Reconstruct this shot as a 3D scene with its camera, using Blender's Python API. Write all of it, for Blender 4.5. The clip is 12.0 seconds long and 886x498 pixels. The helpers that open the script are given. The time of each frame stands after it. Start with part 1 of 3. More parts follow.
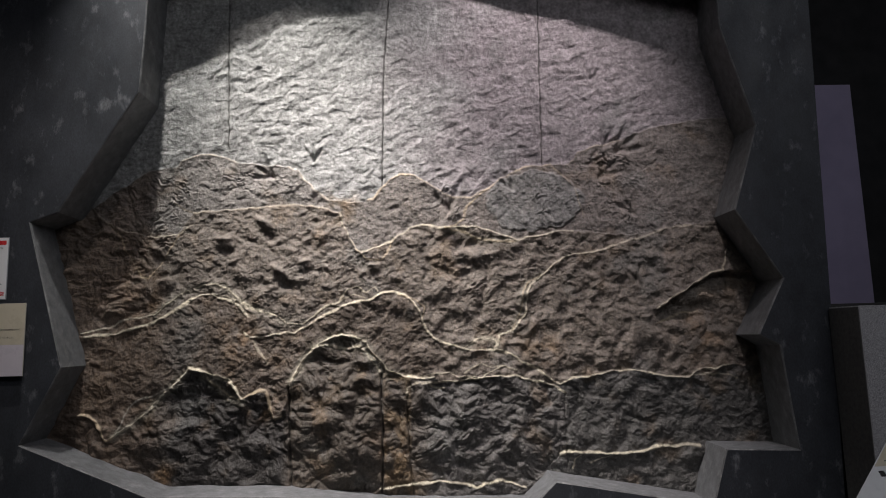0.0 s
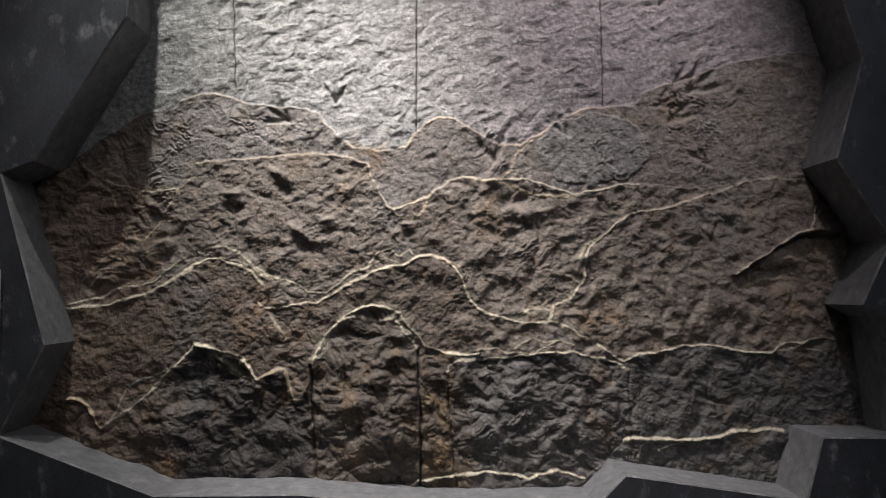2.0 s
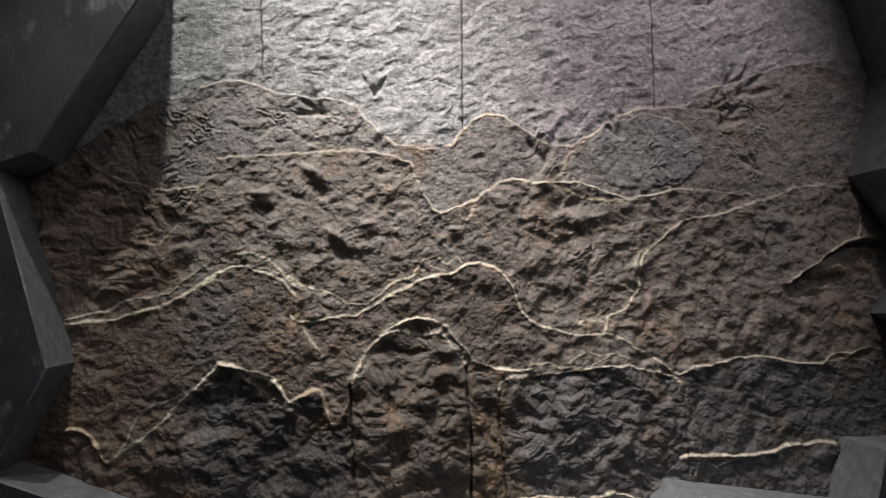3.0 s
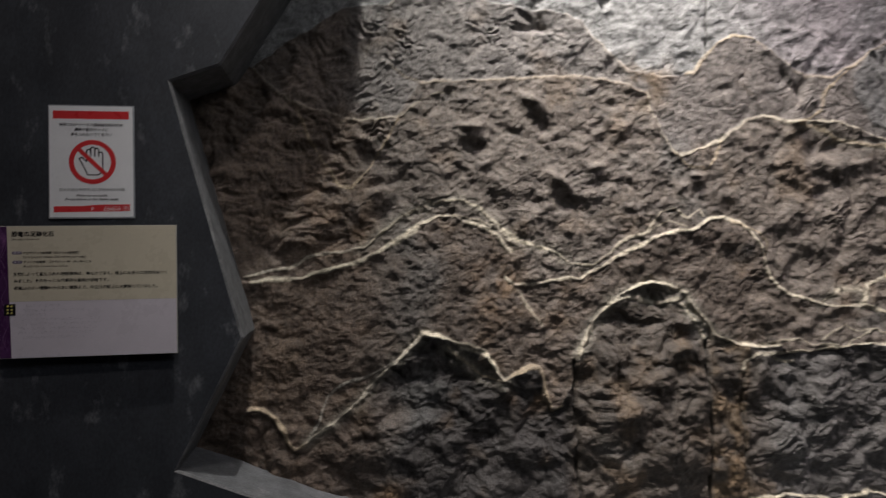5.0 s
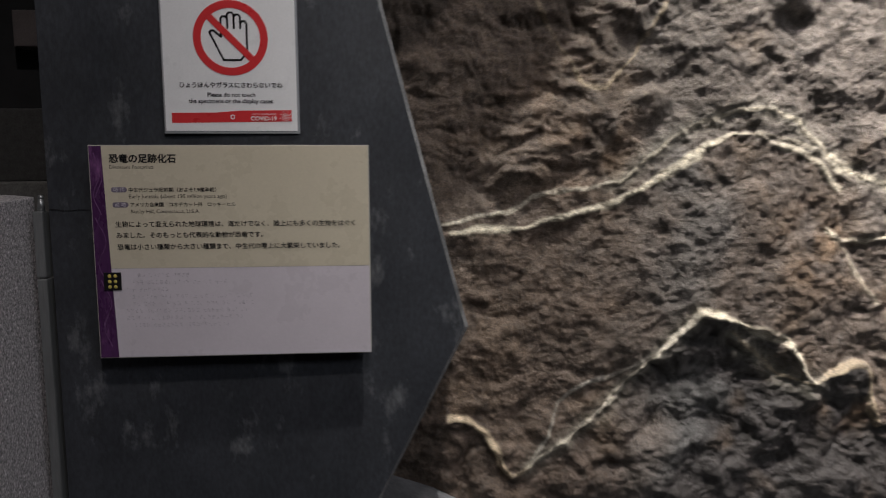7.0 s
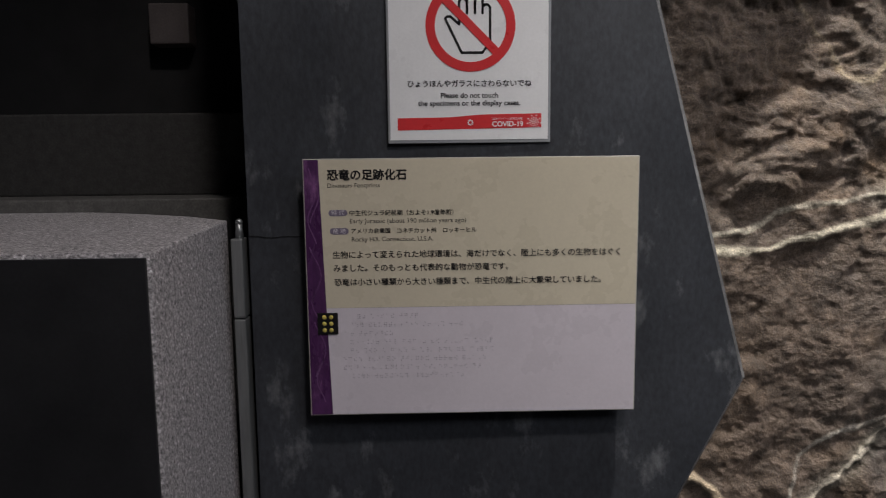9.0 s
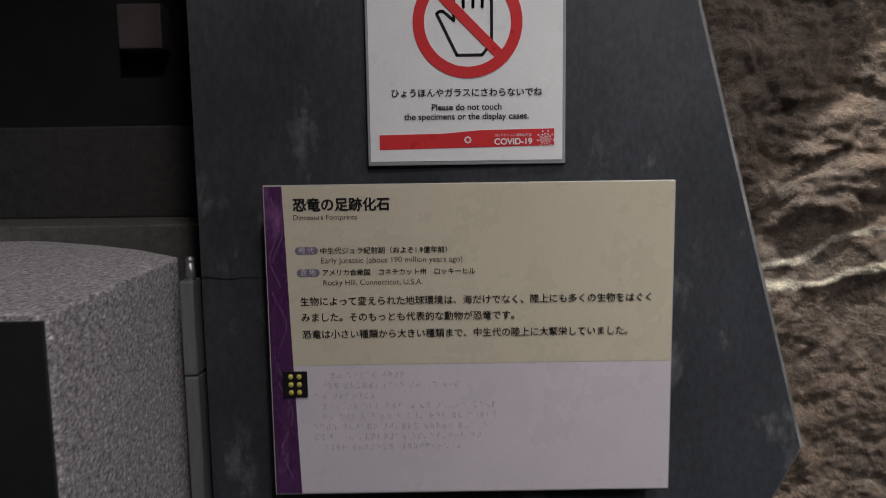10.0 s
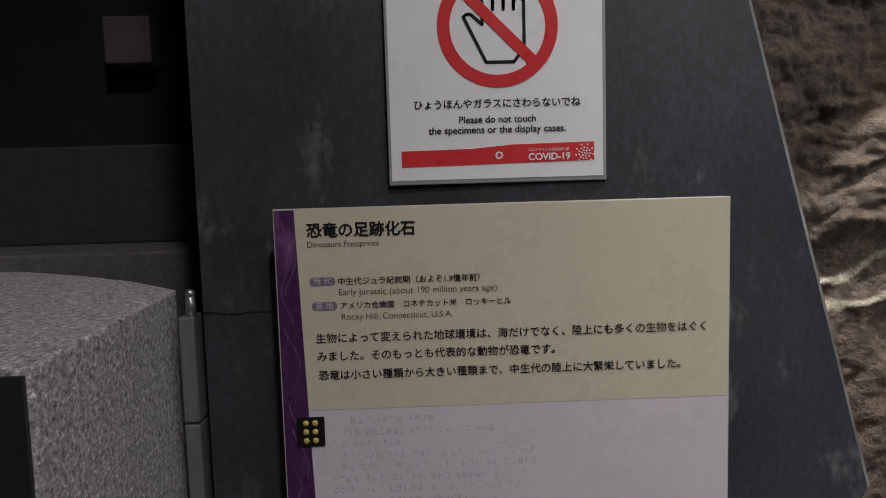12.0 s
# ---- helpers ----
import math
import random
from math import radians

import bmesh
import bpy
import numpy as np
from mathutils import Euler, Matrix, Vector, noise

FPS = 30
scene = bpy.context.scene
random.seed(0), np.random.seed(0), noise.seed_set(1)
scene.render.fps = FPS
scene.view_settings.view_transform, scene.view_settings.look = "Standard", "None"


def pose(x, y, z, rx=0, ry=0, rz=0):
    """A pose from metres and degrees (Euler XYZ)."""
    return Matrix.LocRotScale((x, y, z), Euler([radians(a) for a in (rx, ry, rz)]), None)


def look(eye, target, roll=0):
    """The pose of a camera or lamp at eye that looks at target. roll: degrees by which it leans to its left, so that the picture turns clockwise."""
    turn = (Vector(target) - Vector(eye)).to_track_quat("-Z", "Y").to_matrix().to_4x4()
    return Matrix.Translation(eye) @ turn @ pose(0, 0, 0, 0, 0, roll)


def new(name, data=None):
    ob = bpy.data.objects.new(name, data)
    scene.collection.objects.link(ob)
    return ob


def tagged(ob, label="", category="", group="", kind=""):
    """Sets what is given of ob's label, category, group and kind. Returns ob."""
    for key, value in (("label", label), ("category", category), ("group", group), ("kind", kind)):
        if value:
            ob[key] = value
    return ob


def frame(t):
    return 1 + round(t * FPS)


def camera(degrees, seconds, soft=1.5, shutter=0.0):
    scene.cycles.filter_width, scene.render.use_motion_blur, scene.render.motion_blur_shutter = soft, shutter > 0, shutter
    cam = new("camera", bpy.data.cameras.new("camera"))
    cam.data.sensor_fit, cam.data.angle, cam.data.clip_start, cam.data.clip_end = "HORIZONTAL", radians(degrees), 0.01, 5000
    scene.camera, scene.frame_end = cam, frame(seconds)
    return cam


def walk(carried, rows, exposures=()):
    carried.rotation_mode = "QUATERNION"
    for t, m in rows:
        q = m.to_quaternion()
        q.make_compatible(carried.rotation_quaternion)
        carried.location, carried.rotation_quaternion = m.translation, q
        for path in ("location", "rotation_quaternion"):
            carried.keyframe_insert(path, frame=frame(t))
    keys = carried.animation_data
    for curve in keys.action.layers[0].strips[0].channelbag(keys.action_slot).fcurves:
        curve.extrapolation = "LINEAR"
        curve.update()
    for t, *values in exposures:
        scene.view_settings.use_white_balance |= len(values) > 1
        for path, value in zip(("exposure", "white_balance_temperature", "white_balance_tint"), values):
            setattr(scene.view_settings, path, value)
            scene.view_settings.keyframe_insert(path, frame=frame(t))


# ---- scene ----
cam = camera(68.7, 12.0, soft=1.0, shutter=0.4)
METRES, EYE, TILT, LEAN, TURN = 3.65, 1.5, 0.0, 0.0, -2.0
ROWS = [
    (0.0, 0.0, 0.0, 0.0, 0.21, 7.5, 1.57),
    (0.5, -0.0075, 0.0091, -0.0025, -0.04, 6.36, 1.45),
    (1.0, -0.0169, 0.0443, -0.0008, -0.16, 3.81, 1.6),
    (1.5, -0.032, 0.0988, 0.0109, -0.1, 3.99, 2.23),
    (2.0, -0.0622, 0.1323, 0.0155, -0.18, 3.9, 1.62),
    (2.5, -0.1312, 0.1654, 0.0212, -4.02, 4.24, 1.79),
    (4.5, -0.356, 0.314, 0.0313, -8.15, 2.55, 1.72),
    (5.0, -0.4046, 0.3536, 0.0307, -6.24, 0.55, 0.79),
    (5.5, -0.4411, 0.4248, 0.0332, -5.0, -1.44, 0.46),
    (6.0, -0.4613, 0.4693, 0.0357, -2.76, -3.79, 0.25),
    (6.5, -0.4895, 0.5065, 0.0356, -2.31, -5.18, 0.32),
    (7.0, -0.5254, 0.5565, 0.0414, -2.15, -6.32, 0.19),
    (7.5, -0.5538, 0.5971, 0.0429, -1.41, -6.91, -0.58),
    (9.5, -0.6209, 0.6274, 0.0539, 1.39, -6.56, 0.98),
    (10.0, -0.6095, 0.6569, 0.0571, 1.77, -6.23, 0.81),
    (10.5, -0.6139, 0.6758, 0.0591, 2.09, -5.17, 0.9),
    (11.0, -0.6192, 0.6809, 0.0607, 1.83, -4.71, 0.92),
    (11.5, -0.621, 0.6805, 0.0599, 1.28, -4.72, 1.02),
    (12.0, -0.622, 0.6764, 0.0587, 0.49, -4.94, 1.67),
]
EXPOSURES = [(0.0, -0.22), (2.5, -0.3), (4.5, -0.35), (5.5, -0.25), (6.5, 0.2), (7.0, 0.4), (7.5, 0.52), (9.5, 0.72), (12.0, 0.65)]
walk(cam, [(t, pose(0, 0, EYE, TILT, LEAN, TURN) @ pose(METRES * x, METRES * y, METRES * z, 90 + pitch, roll, yaw)) for t, x, y, z, yaw, pitch, roll in ROWS], EXPOSURES)

# ---- world and lamps ----
world = bpy.data.worlds.new("gallery")
world.use_nodes = True
world.node_tree.nodes["Background"].inputs[0].default_value = (0.5, 0.52, 0.6, 1)
world.node_tree.nodes["Background"].inputs[1].default_value = 0.01
scene.world = world


def spot(name, eye, target, watts, colour, degrees, blend, radius):
    lamp = bpy.data.lights.new(name, "SPOT")
    lamp.energy, lamp.color, lamp.spot_size, lamp.spot_blend, lamp.shadow_soft_size = watts, colour, radians(degrees), blend, radius
    ob = new(name, lamp)
    ob.matrix_world = look(eye, target)
    return ob


spot("spotlight_rock", (-1.4, 2.5, 4.7), (-0.7, 3.41, 1.8), 360, (1.0, 0.97, 0.93), 62, 0.8, 0.03)
spot("spotlight_rock_warm", (0.85, 2.1, 4.7), (0.4, 3.41, 2.1), 330, (1.0, 0.90, 0.92), 58, 0.8, 0.04)
# Extra unseen spot, added to brighten the lower beds and soften their shadows.
spot("low_fill_spot", (-1.25, 2.25, 4.75), (-0.15, 3.41, 1.2), 830, (1.0, 0.93, 0.89), 43, 1.0, 0.03)
spot("spotlight_panel", (-1.5, 1.2, 4.6), (-2.22, 3.2, 1.84), 112, (1.0, 0.92, 0.89), 36, 1.0, 0.14)
# Unseen area lamp, added as fill to lift the blacks.
gallery = bpy.data.lights.new("added_fill_light", "AREA")
gallery.shape, gallery.size, gallery.size_y, gallery.energy, gallery.color = "RECTANGLE", 4.6, 2.0, 108, (0.92, 0.93, 1.0)
new("added_fill_light", gallery).matrix_world = look((1.7, -0.5, 4.9), (1.5, 1.6, 0))

# ---- materials ----
def material(name, colour, rough=0.6, metal=0.0, spread=0.15, size=0.05, bump=0.0, grain=0.004, second=None, cover=0.5, patch=0.2, contrast=0.15, spec=0.4, stretch=(1, 1, 1), bump2=0.0, size2=0.03):
    """Base colour varied at a fine and a coarse scale, with an optional second colour in patches, and fine relief."""
    m = bpy.data.materials.new(name)
    m.use_nodes = True
    n, l = m.node_tree.nodes, m.node_tree.links
    b = n["Principled BSDF"]
    b.inputs["Roughness"].default_value, b.inputs["Metallic"].default_value = rough, metal
    b.inputs["Specular IOR Level"].default_value = spec
    at = n.new("ShaderNodeTexCoord")
    place = n.new("ShaderNodeMapping")
    place.inputs["Scale"].default_value = stretch
    l.new(at.outputs["Object"], place.inputs["Vector"])

    def cloud(scale, detail=4, roughness=0.6):
        t = n.new("ShaderNodeTexNoise")
        t.inputs["Scale"].default_value, t.inputs["Detail"].default_value, t.inputs["Roughness"].default_value = 1 / scale, detail, roughness
        l.new(place.outputs[0], t.inputs["Vector"])
        return t.outputs["Fac"]

    def mix(kind, fac, a, c):
        x = n.new("ShaderNodeMix")
        x.data_type, x.blend_type = "RGBA", kind
        for slot, value in ((0, fac), (6, a), (7, c)):
            if isinstance(value, (int, float)):
                x.inputs[slot].default_value = value
            elif isinstance(value, tuple):
                x.inputs[slot].default_value = (*value[:3], 1)
            else:
                l.new(value, x.inputs[slot])
        return x.outputs[2]

    def ramp(fac, low, high, a=0.0, c=1.0):
        r = n.new("ShaderNodeMapRange")
        r.inputs[1].default_value, r.inputs[2].default_value, r.inputs[3].default_value, r.inputs[4].default_value = low, high, a, c
        l.new(fac, r.inputs[0])
        return r.outputs[0]

    base = colour
    if colour == "tint":
        a = n.new("ShaderNodeAttribute")
        a.attribute_name = "tint"
        base = a.outputs["Color"]
    if second:
        base = mix("MIX", ramp(cloud(patch, 7, 0.68), cover, cover + contrast), base, second)
    v = ramp(cloud(size), 0.3, 0.7, 1 - spread, 1 + spread)
    w = ramp(cloud(grain, 2), 0.3, 0.7, 1 - spread * 0.8, 1 + spread * 0.8)
    base = mix("MULTIPLY", 1.0, mix("MULTIPLY", 1.0, base, v), w)
    l.new(base, b.inputs["Base Color"])
    l.new(ramp(cloud(size * 0.7), 0.3, 0.7, max(rough - 0.12, 0.02), min(rough + 0.12, 1)), b.inputs["Roughness"])
    if bump:
        k = n.new("ShaderNodeBump")
        k.inputs["Distance"].default_value, k.inputs["Strength"].default_value = bump, 1.0
        l.new(cloud(grain * 2.5, 6, 0.65), k.inputs["Height"])
        if bump2:
            k2 = n.new("ShaderNodeBump")
            k2.inputs["Distance"].default_value = bump2
            l.new(cloud(size2, 8, 0.66), k2.inputs["Height"])
            l.new(k2.outputs[0], k.inputs["Normal"])
        l.new(k.outputs[0], b.inputs["Normal"])
    return m


ROCK = material("rock", "tint", 0.58, spread=0.42, size=0.018, bump=0.003, grain=0.003, spec=0.45, bump2=0.0045, size2=0.03)
CORE = material("rock_core", (0.1, 0.09, 0.08), 0.9, bump=0.003, grain=0.01)
PLASTER = material("charcoal_plaster", (0.036, 0.039, 0.046), 0.55, spread=0.25, size=0.12, bump=0.0006, grain=0.006, second=(0.19, 0.195, 0.205), cover=0.57, patch=0.08, contrast=0.2, stretch=(1, 1, 0.55))
EDGE = material("rubbed_edge", (0.11, 0.11, 0.113), 0.6, spread=0.3, size=0.04, second=(0.26, 0.26, 0.26), cover=0.5, patch=0.12, contrast=0.2)
# Paler copy of the wall plaster: brightness of the lit reveals put into colour.
REVEAL = material("brightened_grey_plaster", (0.14, 0.144, 0.15), 0.6, spread=0.25, size=0.05, bump=0.0008, grain=0.006, second=(0.24, 0.24, 0.24), cover=0.56, patch=0.09, contrast=0.2)
CRACK = material("crack", (0.012, 0.012, 0.013), 0.9)
GRANITE = material("speckled_granite", (0.40, 0.38, 0.39), 0.5, spread=0.7, size=0.005, bump=0.002, grain=0.0022, second=(0.72, 0.69, 0.71), cover=0.58, patch=0.006, contrast=0.08)
DARKGRANITE = material("dark_granite", (0.38, 0.37, 0.38), 0.6, spread=0.5, size=0.006, bump=0.0015, grain=0.0025)
DARKPLATE = material("dark_plate", (0.02, 0.02, 0.022), 0.45, spread=0.15, size=0.1)
PLATE = material("grey_plate", (0.10, 0.085, 0.085), 0.6)
LEDGE = material("dark_ledge", (0.035, 0.034, 0.033), 0.7, spread=0.25, size=0.02, bump=0.0006)
SHELF = material("grey_shelf", (0.10, 0.097, 0.093), 0.6, spread=0.25, size=0.02, bump=0.0006)
BLACKWALL = material("black_wall", (0.012, 0.012, 0.013), 0.8, spread=0.2, size=0.2)
VIOLET = material("violet_wall", (0.2, 0.175, 0.26), 0.7, spread=0.12, size=0.2)
FLOOR = material("floor_carpet", (0.05, 0.05, 0.052), 0.9, spread=0.2, bump=0.001)
STEEL = material("brushed_steel", (0.32, 0.33, 0.33), 0.42, 0.8, spread=0.1, size=0.01, stretch=(1, 1, 0.1))
PAPER = material("white_paper", (0.78, 0.78, 0.79), 0.35, spread=0.03, size=0.05)
SLEEVE = material("clear_sleeve", (0.3, 0.31, 0.33), 0.15, spread=0.05)
RED = material("red_print", (0.62, 0.04, 0.045), 0.35, spread=0.04)
INK = material("black_ink", (0.012, 0.011, 0.012), 0.4, spread=0.05)
GREYINK = material("grey_ink", (0.05, 0.045, 0.043), 0.4, spread=0.05)
CREAM = material("cream_print", (0.6, 0.54, 0.42), 0.3, spread=0.03, size=0.08)
LILAC = material("pale_lilac_print", (0.62, 0.57, 0.62), 0.32, spread=0.03, size=0.08)
# Darker than the lilac field: the raised dots' shading is put into this colour.
DOTS = material("shaded_lilac_dots", (0.36, 0.33, 0.37), 0.3, spread=0.03)
PURPLE = material("purple_print", (0.075, 0.025, 0.09), 0.3, spread=0.2, size=0.03, second=(0.24, 0.1, 0.25), cover=0.55, patch=0.05, contrast=0.1, stretch=(1, 1, 0.35))
SWIRL = material("pale_purple_print", (0.16, 0.075, 0.18), 0.3, spread=0.1)
PILL = material("grey_violet_print", (0.2, 0.17, 0.23), 0.35, spread=0.05)
ACRYLIC = material("acrylic_edge", (0.45, 0.43, 0.38), 0.12, spread=0.05)
BRASS = material("yellow_dots", (0.6, 0.5, 0.12), 0.3, spread=0.05)

# ---- mesh helpers ----
def thing(name, label, category, place=(0, 0, 0), group="", kind=""):
    ob = new(name)
    ob.location = place
    return tagged(ob, label, category, group, kind)


def part(name, bm, mat, parent=None, label="", smooth=False):
    data = bpy.data.meshes.new(name)
    bmesh.ops.recalc_face_normals(bm, faces=bm.faces)
    bm.to_mesh(data)
    bm.free()
    data.materials.append(mat)
    if smooth:
        data.polygons.foreach_set("use_smooth", [True] * len(data.polygons))
    ob = new(name, data)
    if parent:
        ob.parent = parent
    if label:
        tagged(ob, label)
    return ob


def box(lo, hi, bevel=0.0, segments=2):
    bm = bmesh.new()
    bmesh.ops.create_cube(bm, size=1.0)
    for v in bm.verts:
        v.co = Vector([lo[k] + (v.co[k] + 0.5) * (hi[k] - lo[k]) for k in range(3)])
    if bevel:
        bmesh.ops.bevel(bm, geom=bm.edges[:], offset=bevel, segments=segments, affect="EDGES", profile=0.6)
    return bm


def prism(points, y0, y1, bm=None):
    """A flat outline in x and z, given thickness along y."""
    bm = bm or bmesh.new()
    near = [bm.verts.new((x, y0, z)) for x, z in points]
    far = [bm.verts.new((x, y1, z)) for x, z in points]
    bm.faces.new(near)
    bm.faces.new(far[::-1])
    for k in range(len(points)):
        j = (k + 1) % len(points)
        bm.faces.new((near[k], far[k], far[j], near[j]))
    return bm


def ring(cx, cz, outer, inner, y0, y1, n=64):
    bm = bmesh.new()
    rows = []
    for r, y in ((outer, y0), (inner, y0), (inner, y1), (outer, y1)):
        rows.append([bm.verts.new((cx + r * math.cos(a * 2 * math.pi / n), y, cz + r * math.sin(a * 2 * math.pi / n))) for a in range(n)])
    for k in range(4):
        for a in range(n):
            b = (a + 1) % n
            bm.faces.new((rows[k][a], rows[k][b], rows[(k + 1) % 4][b], rows[(k + 1) % 4][a]))
    return bm


def disc(cx, cz, r, y0, y1, n=20, bm=None):
    return prism([(cx + r * math.cos(a * 2 * math.pi / n), cz + r * math.sin(a * 2 * math.pi / n)) for a in range(n)], y0, y1, bm)


def stroke(points, width, y0, y1):
    """A printed line of even width along a run of points."""
    bm = bmesh.new()
    for (ax, az), (bx, bz) in zip(points, points[1:]):
        d = Vector((bx - ax, bz - az)).normalized() * width / 2
        prism([(ax - d.y, az + d.x), (bx - d.y, bz + d.x), (bx + d.y, bz - d.x), (ax + d.y, az - d.x)], y0, y1, bm)
        disc(bx, bz, width / 2, y0, y1, 8, bm)
    return bm


def words(name, text, x, z, y, parent, mat, width=None, size=0.01, bold=0.0, centre=False):
    """Lettering on a face that looks along -y: its left or middle end x, its base line z, and its full width. bold: how far the strokes are thickened."""
    curve = bpy.data.curves.new(name, "FONT")
    curve.body, curve.size, curve.extrude = text, 1.0, 0.0
    if centre:
        curve.align_x = "CENTER"
    letters = new(name, curve)
    bpy.context.view_layer.update()
    data = bpy.data.meshes.new_from_object(letters)
    bpy.data.objects.remove(letters)
    bm = bmesh.new()
    for n, (a, b) in enumerate(((0, 0), (1, 0), (-1, 0), (0, 1), (0, -1)) if bold else ((0, 0),)):
        first = len(bm.verts)
        bm.from_mesh(data)
        bm.verts.ensure_lookup_table()
        for v in bm.verts[first:]:
            v.co += Vector((a * bold, b * bold, 0.004 * n))
    bm.to_mesh(data)
    bm.free()
    co = np.empty(len(data.vertices) * 3)
    data.vertices.foreach_get("co", co)
    co = co.reshape(-1, 3)
    s = width / (co[:, 0].max() - co[:, 0].min()) if width else size
    start = 0 if centre else co[:, 0].min()
    data.vertices.foreach_set("co", np.c_[x + s * (co[:, 0] - start), y - s * co[:, 2], z + s * co[:, 1]].ravel())
    data.materials.clear()
    data.materials.append(mat)
    ob = new(name, data)
    ob.parent = parent
    return ob


# ---- the front wall with its jagged opening ----
FRONT, BACK = 3.195, 3.435
OPENING = [(-1.37, 3.37), (-1.385, 3.0), (-1.40, 2.755), (-1.775, 2.145), (-1.908, 2.097), (-1.723, 1.393), (-1.90, 1.038), (-1.287, 0.783),
           (-0.70, 0.768), (-0.19, 0.70), (0.497, 0.68), (0.623, 0.795), (1.375, 0.66), (1.457, 0.915), (1.812, 0.90), (1.765, 1.40),
           (1.663, 1.457), (1.812, 1.734), (1.598, 2.088), (1.745, 2.53), (1.60, 3.07), (1.60, 3.37), (0.71, 3.57), (0.0, 3.72), (-0.79, 3.65)]
OUTER = [(-2.412, 0.0), (1.955, 0.0), (2.055, 3.22), (2.1, 5.0), (-2.412, 5.0)]


def front_y(x):
    return FRONT - 0.017 * (x + 2.0)


def grown(points, by):
    """The outline moved outwards by a small even distance; the points run anticlockwise."""
    made = []
    for k in range(len(points)):
        a, b, c = (Vector(points[k - 1]), Vector(points[k]), Vector(points[(k + 1) % len(points)]))
        d, e = (b - a).normalized(), (c - b).normalized()
        n, m = Vector((d.y, -d.x)), Vector((e.y, -e.x))
        h = (n + m).normalized()
        made.append(tuple(b + h * by / max(h.dot(n), 0.5)))
    return made


def jagged_wall():
    bm = bmesh.new()
    rim = grown(OPENING, 0.006)
    rings = []
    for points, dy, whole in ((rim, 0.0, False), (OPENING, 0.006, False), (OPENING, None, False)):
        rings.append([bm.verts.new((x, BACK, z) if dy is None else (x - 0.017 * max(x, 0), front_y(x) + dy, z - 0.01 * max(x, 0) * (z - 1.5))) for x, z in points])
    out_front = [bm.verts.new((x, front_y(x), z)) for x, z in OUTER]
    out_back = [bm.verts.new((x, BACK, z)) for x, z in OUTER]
    for a, b, face_mat in ((rings[0], rings[1], 2), (rings[1], rings[2], 1), (out_front, out_back, 0)):
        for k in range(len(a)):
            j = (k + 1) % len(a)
            bm.faces.new((a[k], a[j], b[j], b[k])).material_index = face_mat
    for inner, outer in ((rings[0], out_front), (rings[2], out_back)):
        edges = [bm.edges.get((loop[k], loop[(k + 1) % len(loop)])) for loop in (inner, outer) for k in range(len(loop))]
        bmesh.ops.triangle_fill(bm, edges=edges, use_beauty=True)
    return bm


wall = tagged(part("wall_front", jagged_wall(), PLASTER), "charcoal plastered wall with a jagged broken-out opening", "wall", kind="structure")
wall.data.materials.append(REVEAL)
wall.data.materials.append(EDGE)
crack = random.Random(2)
run = [(-2.412 + 0.012 * k, 1.6 + 0.0012 * crack.uniform(-1, 1) - 0.0002 * k) for k in range(9)]
part("hairline_crack", stroke(run, 0.0009, FRONT + 0.0055, FRONT + 0.009), CRACK, wall, "hairline crack across the plaster")

# ---- the rock face ----
rng = np.random.default_rng(7)


def clouds(x, z, cell, octaves=1, gain=0.5):
    """Gradient noise on the plane, about -1 to 1."""
    total, amp = np.zeros_like(x), 1.0
    for _ in range(octaves):
        u, v = (x + 20) / cell, (z + 20) / cell
        i, j = np.floor(u).astype(int), np.floor(v).astype(int)
        i0, j0 = i.min(), j.min()
        angle = rng.uniform(0, 2 * np.pi, (i.max() - i0 + 2, j.max() - j0 + 2))
        fu, fv = u - i, v - j
        su, sv = fu ** 3 * (fu * (fu * 6 - 15) + 10), fv ** 3 * (fv * (fv * 6 - 15) + 10)
        corner = {}
        for a in (0, 1):
            for b in (0, 1):
                g = angle[i - i0 + a, j - j0 + b]
                corner[a, b] = np.cos(g) * (fu - a) + np.sin(g) * (fv - b)
        low = corner[0, 0] + su * (corner[1, 0] - corner[0, 0])
        high = corner[0, 1] + su * (corner[1, 1] - corner[0, 1])
        total += amp * 1.5 * (low + sv * (high - low))
        amp, cell = amp * gain, cell / 2.03
    return total


def smooth(v, lo, hi):
    t = np.clip((v - lo) / (hi - lo), 0, 1)
    return t * t * (3 - 2 * t)


# The pale veins: runs of (x, z) on the face, which also part the beds.
TOP_A = [(-1.294, 2.425), (-1.266, 2.458), (-1.198, 2.487), (-1.14, 2.494), (-1.073, 2.485), (-1.015, 2.464), (-0.967, 2.443), (-0.705, 2.415), (-0.646, 2.398), (-0.618, 2.349), (-0.579, 2.313), (-0.551, 2.276), (-0.483, 2.231)]
TOP_B = [(-0.278, 2.223), (-0.248, 2.227), (-0.218, 2.27), (-0.188, 2.299), (-0.157, 2.341), (-0.098, 2.368), (-0.029, 2.351)]
TOP_C = [(0.021, 2.325), (0.118, 2.268), (0.177, 2.232), (0.277, 2.23), (0.378, 2.283), (0.45, 2.332), (0.502, 2.362), (0.563, 2.387), (0.624, 2.394), (0.715, 2.399)]
TOP_D = [(0.806, 2.401), (0.838, 2.431), (0.87, 2.464), (0.932, 2.491), (1.014, 2.511), (1.118, 2.542), (1.191, 2.57), (1.327, 2.609), (1.556, 2.643)]
TRACK_A = [(-1.722, 2.207), (-1.655, 2.137), (-1.56, 2.086), (-1.389, 2.043), (-1.275, 2.059)]
